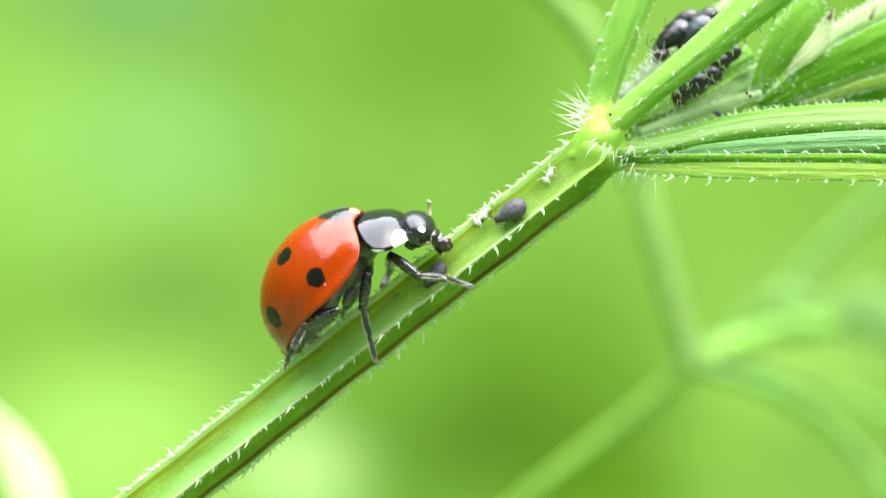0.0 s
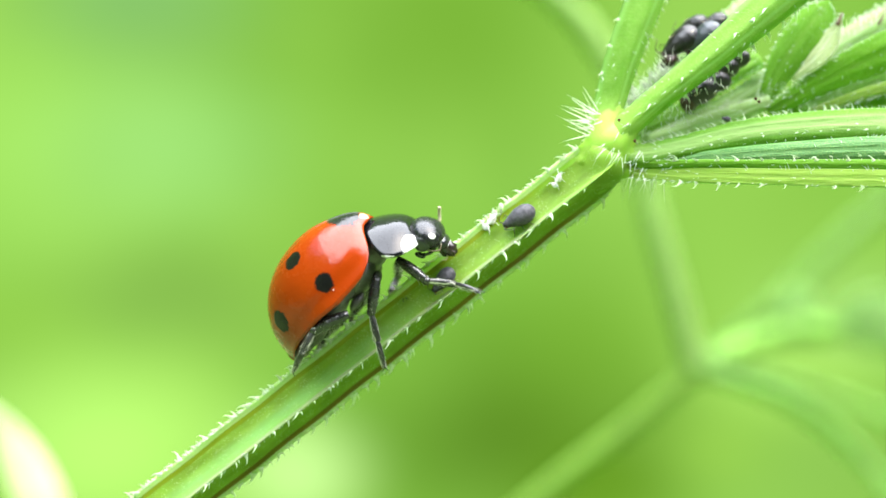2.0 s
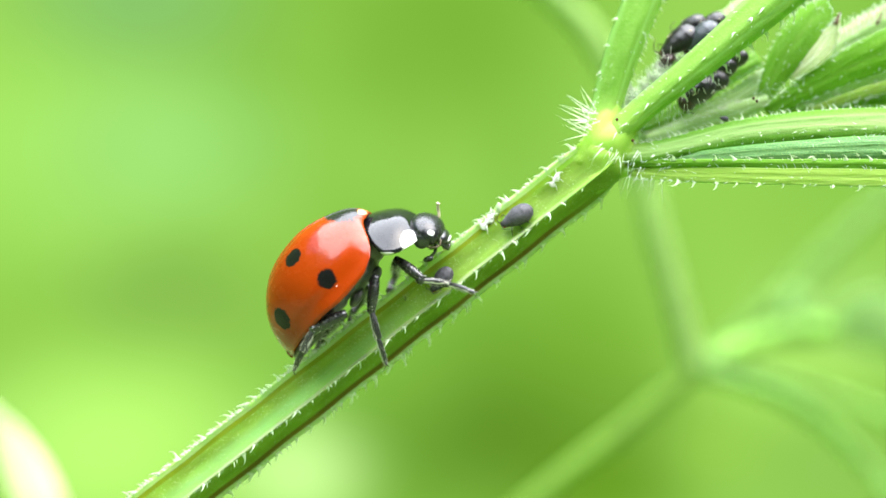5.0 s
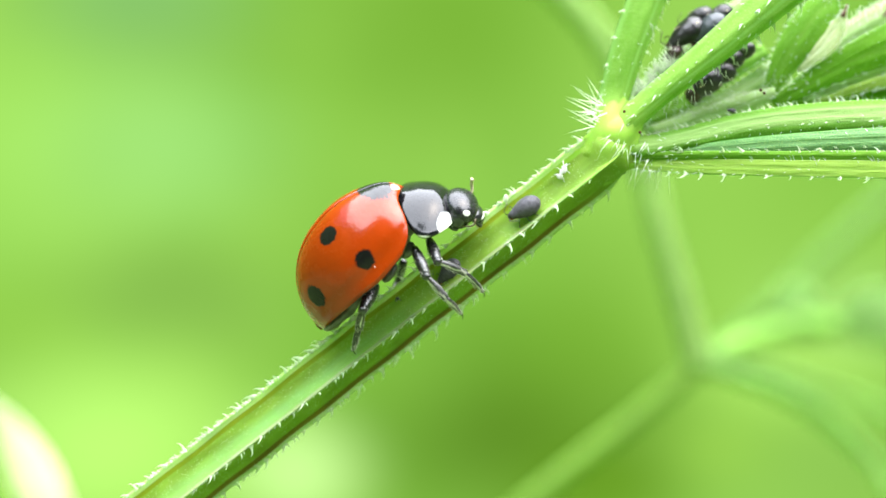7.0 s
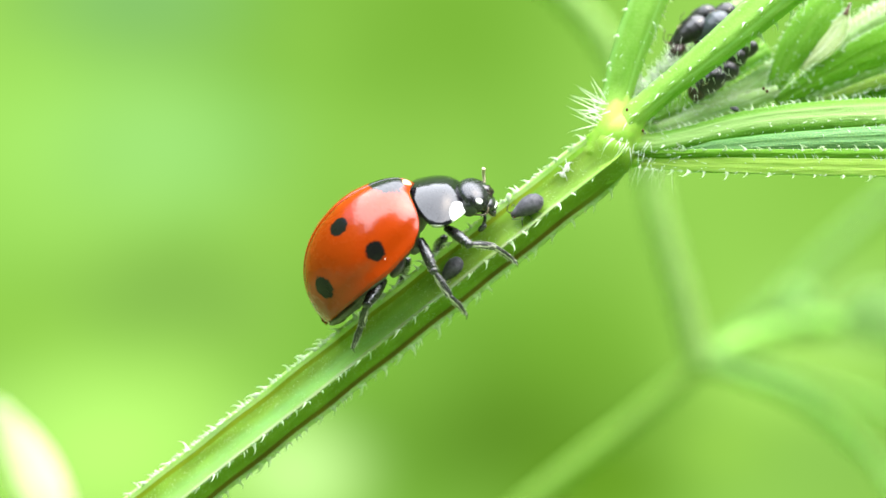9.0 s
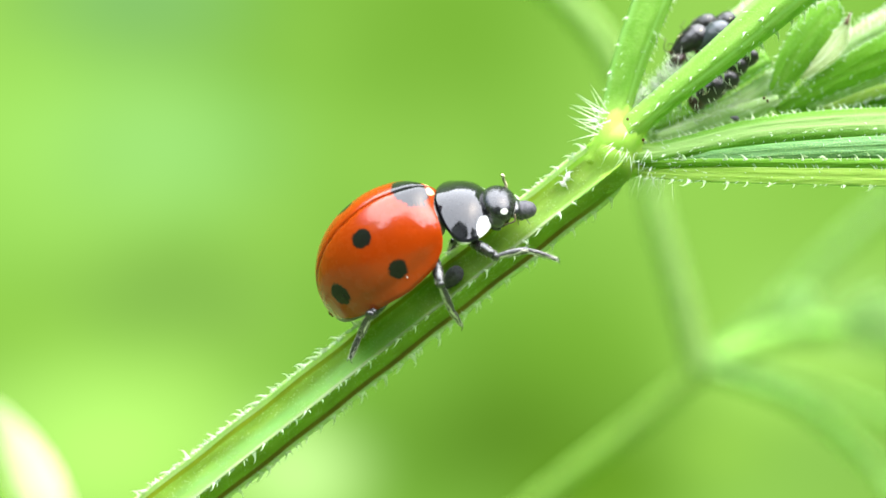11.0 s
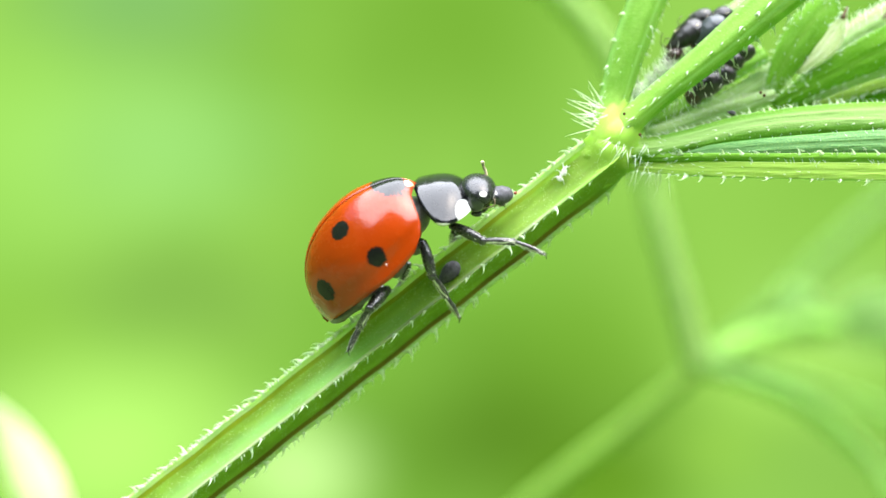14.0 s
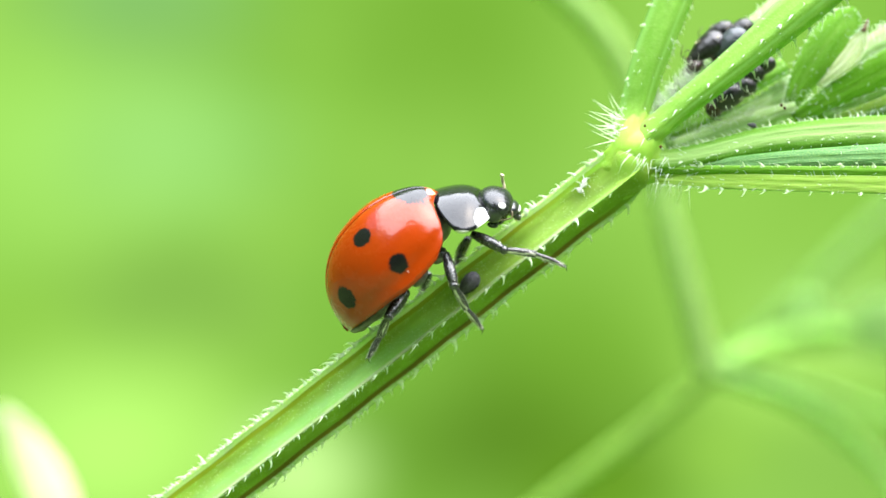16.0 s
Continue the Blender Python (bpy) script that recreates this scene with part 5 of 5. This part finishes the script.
FAR_SIDE_FORE = ("fore", 1, (1.3, 1.12, 1.08), 0.175, [
        (0, (690, 455), (688, 480), (676, 510), (700, 520)), (4.7, (690, 455), (688, 480), (676, 510), (700, 520)), (7, (738, 440), (745, 462), (750, 478), (770, 480)), (9, (758, 430), (742, 455), (733, 478), (750, 490)), (12.5, (790, 415), (800, 430), (810, 440), (830, 440)), (16, (770, 405), (752, 445), (738, 470), (755, 490))])
FAR_SIDE_MIDDLE = ("middle", 1, (1.25, 1.0, 0.95), 0.175, [
        (0, (640, 500), (625, 530), (607, 550), (605, 562)), (4.7, (640, 500), (625, 530), (607, 550), (605, 562)), (7, (690, 470), (680, 500), (672, 525), (680, 535)), (16, (700, 470), (690, 500), (680, 520), (690, 530))])
FAR_SIDE_HIND = ("hind", 1, (1.3, 0.85, 0.85), 0.19, [
        (0, (590, 560), (560, 585), (548, 605), (545, 625)), (4.7, (590, 560), (560, 585), (548, 605), (545, 625)), (7, (640, 520), (620, 555), (610, 580), (600, 590)), (16, (655, 510), (640, 545), (625, 565), (610, 580))])
LEGS = [NEAR_FORE, NEAR_MIDDLE, NEAR_HIND, FAR_SIDE_FORE, FAR_SIDE_MIDDLE, FAR_SIDE_HIND]
# root depth and foot depth of each leg, mm in front of (-) or behind the stem's plane
DEEP = {("fore", -1): (-0.8, -0.95), ("middle", -1): (-1.3, -1.0), ("hind", -1): ([(0, -1.85), (4.7, -1.85), (7, -0.8), (16, -0.8)], -0.85), ("fore", 1): (0.7, 0.5), ("middle", 1): (1.0, 0.55), ("hind", 1): (1.0, 0.5)}


def limb(name, length, r0, r1, bulge, label, mat, fuzz=False):
    """A rod from the origin along x; fuzz: pale bristles beneath it."""
    bm = tube([Vector((0, 0, 0)), Vector((length * 0.5, 0, 0.03 * length)) * MM, Vector((length, 0, 0)) * MM], r0 * MM, r1 * MM, 10, 10, None, bulge * MM)
    ob = local_part(name, bm, mat, beetle, label)
    if fuzz:
        fb = bmesh.new()
        for i in range(90):
            k = rng.uniform(0.15, 1.0)
            a = rng.uniform(0, 6.28)
            r = (r0 + (r1 - r0) * k + bulge * math.sin(math.pi * k)) * 0.9
            root = Vector((length * k, r * math.cos(a), r * math.sin(a))) * MM
            hair(fb, root, Vector((0.9, 0.5 * math.cos(a), 0.5 * math.sin(a))), rng.uniform(0.08, 0.17) * MM, 0.006 * MM, Vector((0, 0, 0)))
        local_part("bristles", fb, LEG_FUZZ, ob, "pale fine bristles")["kind"] = "stuff"
    return ob


def claws(foot, length):
    for s in (-1, 1):
        local_part("claw", tube([Vector((length * 0.97, 0, 0)) * MM, Vector((length + 0.08, s * 0.05, 0.02)) * MM, Vector((length + 0.15, s * 0.11, -0.06)) * MM], 0.03 * MM, 0.01 * MM, 5, 6), LEG_BLACK, foot)


def leg_pale():
    """Black shin and foot streaked with pale felt."""
    m = Nodes("leg_black_and_pale")
    f = m.noise(m.coords("Object", (900, 5200, 5200)), 1.0, 3)
    c = m.mix(m.step(f, 0.57, 0.68), (0.01, 0.0098, 0.0098), (0.66, 0.63, 0.55))
    m.base(c, 0.32, Specular_IOR_Level=0.6)
    m.bump(f, 0.4, 0.00002)
    return m.mat


LEG_PALE = leg_pale()
LEG_SETS = []
for nm, side, (lf, lt, ls), r, rows in LEGS:
    femur = limb("femur", lf, r * 0.75, r * 0.8, r * 0.35, nm + " thigh, black", LEG_BLACK, True)
    shin = limb("tibia", lt, r * 0.5, r * 0.72, 0.02, nm + " shin, black with pale bristles", LEG_PALE, True)
    foot = limb("tarsus", ls, r * 0.5, r * 0.3, 0.03, nm + " foot, black with pale pads", LEG_PALE, True)
    knee = local_part("knee", lump(bmesh.new(), (0, 0, 0), (r * 0.9, r * 0.9, r * 0.9), nu=10, nv=8), LEG_BLACK, shin)
    claws(foot, ls)
    LEG_SETS.append((femur, shin, foot, side, (lf, lt, ls), DEEP[(nm, side)], rows))


def reach(start, aim, length, bow):
    """The point at a fixed length from start that lies over aim on the plan; bow: towards the lens (-) or away (+)."""
    d = aim - start
    d.y = 0
    n = d.length
    if n >= length:
        return start + d * (length / n)
    return start + d + Vector((0, bow * math.sqrt(length * length - n * n), 0))


def limb_pose(a, b, inv):
    m = turned(b - a, Vector((0, -0.7, 0.7)))
    m.translation = a
    return inv @ m


def mouth(t, fwd=1.0, drop=0.2):
    """A place before the jaws, in the world."""
    return body_pose(t) @ head_pose(t) @ (Vector((fwd, 0, -drop)) * MM)


def motions():
    walk(beetle, [(r[0], body_pose(r[0])) for r in BODY])
    neck_times = sorted({r[0] for r in NECK} | {r[0] for r in BODY})
    walk(shield, [(t, neck_pose(t)) for t in neck_times])
    head_times = sorted({r[0] for r in NOD} | {r[0] for r in NECK} | {r[0] for r in BODY})
    walk(head, [(t, head_pose(t)) for t in head_times])
    for side, palp in PALPS:
        base = Matrix.Translation(Vector((0.46, side * 0.4, -0.12)) * MM)
        walk(palp, [(t, base @ Matrix.Rotation(radians(-a), 4, "Y") @ base.inverted()) for t, a in SWING])
    for femur, shin, foot, side, (lf, lt, ls), (root_d, foot_d), rows in LEG_SETS:
        flat = [(r[0], *[c for q in r[1:] for c in q]) for r in rows]
        times = sorted({r[0] for r in rows} | {r[0] for r in BODY})
        one, two, three = [], [], []
        for t in times:
            f = between(flat, t)
            hip, knee, ankle, toe = (at(f[i], f[i + 1], 0) for i in (0, 2, 4, 6))
            rd = root_d if isinstance(root_d, float) else between(root_d, t)[0]
            hip = hip + Vector((0, rd * MM + body_pose(t).translation.y, 0))
            k = reach(hip, knee, lf * MM, side)
            # the shin comes back towards the stem, the foot stands on it
            a = reach(k, ankle, lt * MM, -side)
            z = reach(a, toe, ls * MM, -side if abs(a.y) > abs(foot_d * MM) else side)
            inv = body_pose(t).inverted()
            one.append((t, limb_pose(hip, k, inv)))
            two.append((t, limb_pose(k, a, inv)))
            three.append((t, limb_pose(a, z, inv)))
        walk(femur, one)
        walk(shin, two)
        walk(foot, three)
    # the aphid is seized and chewed, the cast skin is knocked off and falls
    held = []
    for t in (10.3, 10.8, 11.5, 12, 12.5, 13, 13.5, 14, 14.5, 15, 15.5, 16):
        eaten = between([(10.3, 0.3), (11.5, 0.12), (12.5, 0.08), (14, -0.02), (15, -0.19), (15.5, -0.34), (16, -0.9)], t)[0]
        m = turned(Vector((-1, 0, -0.1)), Vector((0.2, -0.7, 0.7)))
        m.translation = mouth(t, 0.7 + eaten, 0.1) + Vector((0, 0.1, -0.12)) * MM
        held.append((t, m))
    walk(prey, [(0, PREY_HOME), (9.8, PREY_HOME)] + held)
    within = Matrix.Translation(Vector((0, 0, 0.3)) * MM)
    out = Matrix.Translation(Vector((-0.67, 0, 0.34)) * MM)
    walk(drop, [(0, PREY_HOME @ within), (9.8, PREY_HOME @ within), (10.3, held[0][1] @ within), (10.8, held[1][1] @ within)] + [(t, m @ out) for t, m in held[2:]])
    chewed = []
    for t, fwd in ((0, 1.02), (0.6, 1.0), (1.2, 0.98), (1.8, 0.9), (2.5, 0.74), (3.2, 0.5), (3.8, 0.2), (5, 0.0), (9.2, 0.0), (12, 0.0), (16, 0.0)):
        m = body_pose(t) @ head_pose(t) @ Matrix.Translation(Vector((fwd, -0.05, -0.1 if fwd else 0.05)) * MM) @ Matrix.Rotation(0.35 * math.sin(t * 4), 4, "Y")
        chewed.append((t, m))
    walk(scrap, chewed)
    fall = SKIN_HOME.copy()
    fall.translation = Vector((SKIN_HOME.translation.x + 0.003, SKIN_HOME.translation.y - 0.012, GROUND + 0.004))
    slip = SKIN_HOME.copy()
    slip.translation = SKIN_HOME.translation + Vector((0.0003, -0.0006, -0.0002))
    walk(skin, [(0, SKIN_HOME), (5.4, SKIN_HOME), (5.8, slip), (6.3, fall), (16, fall)])


motions()
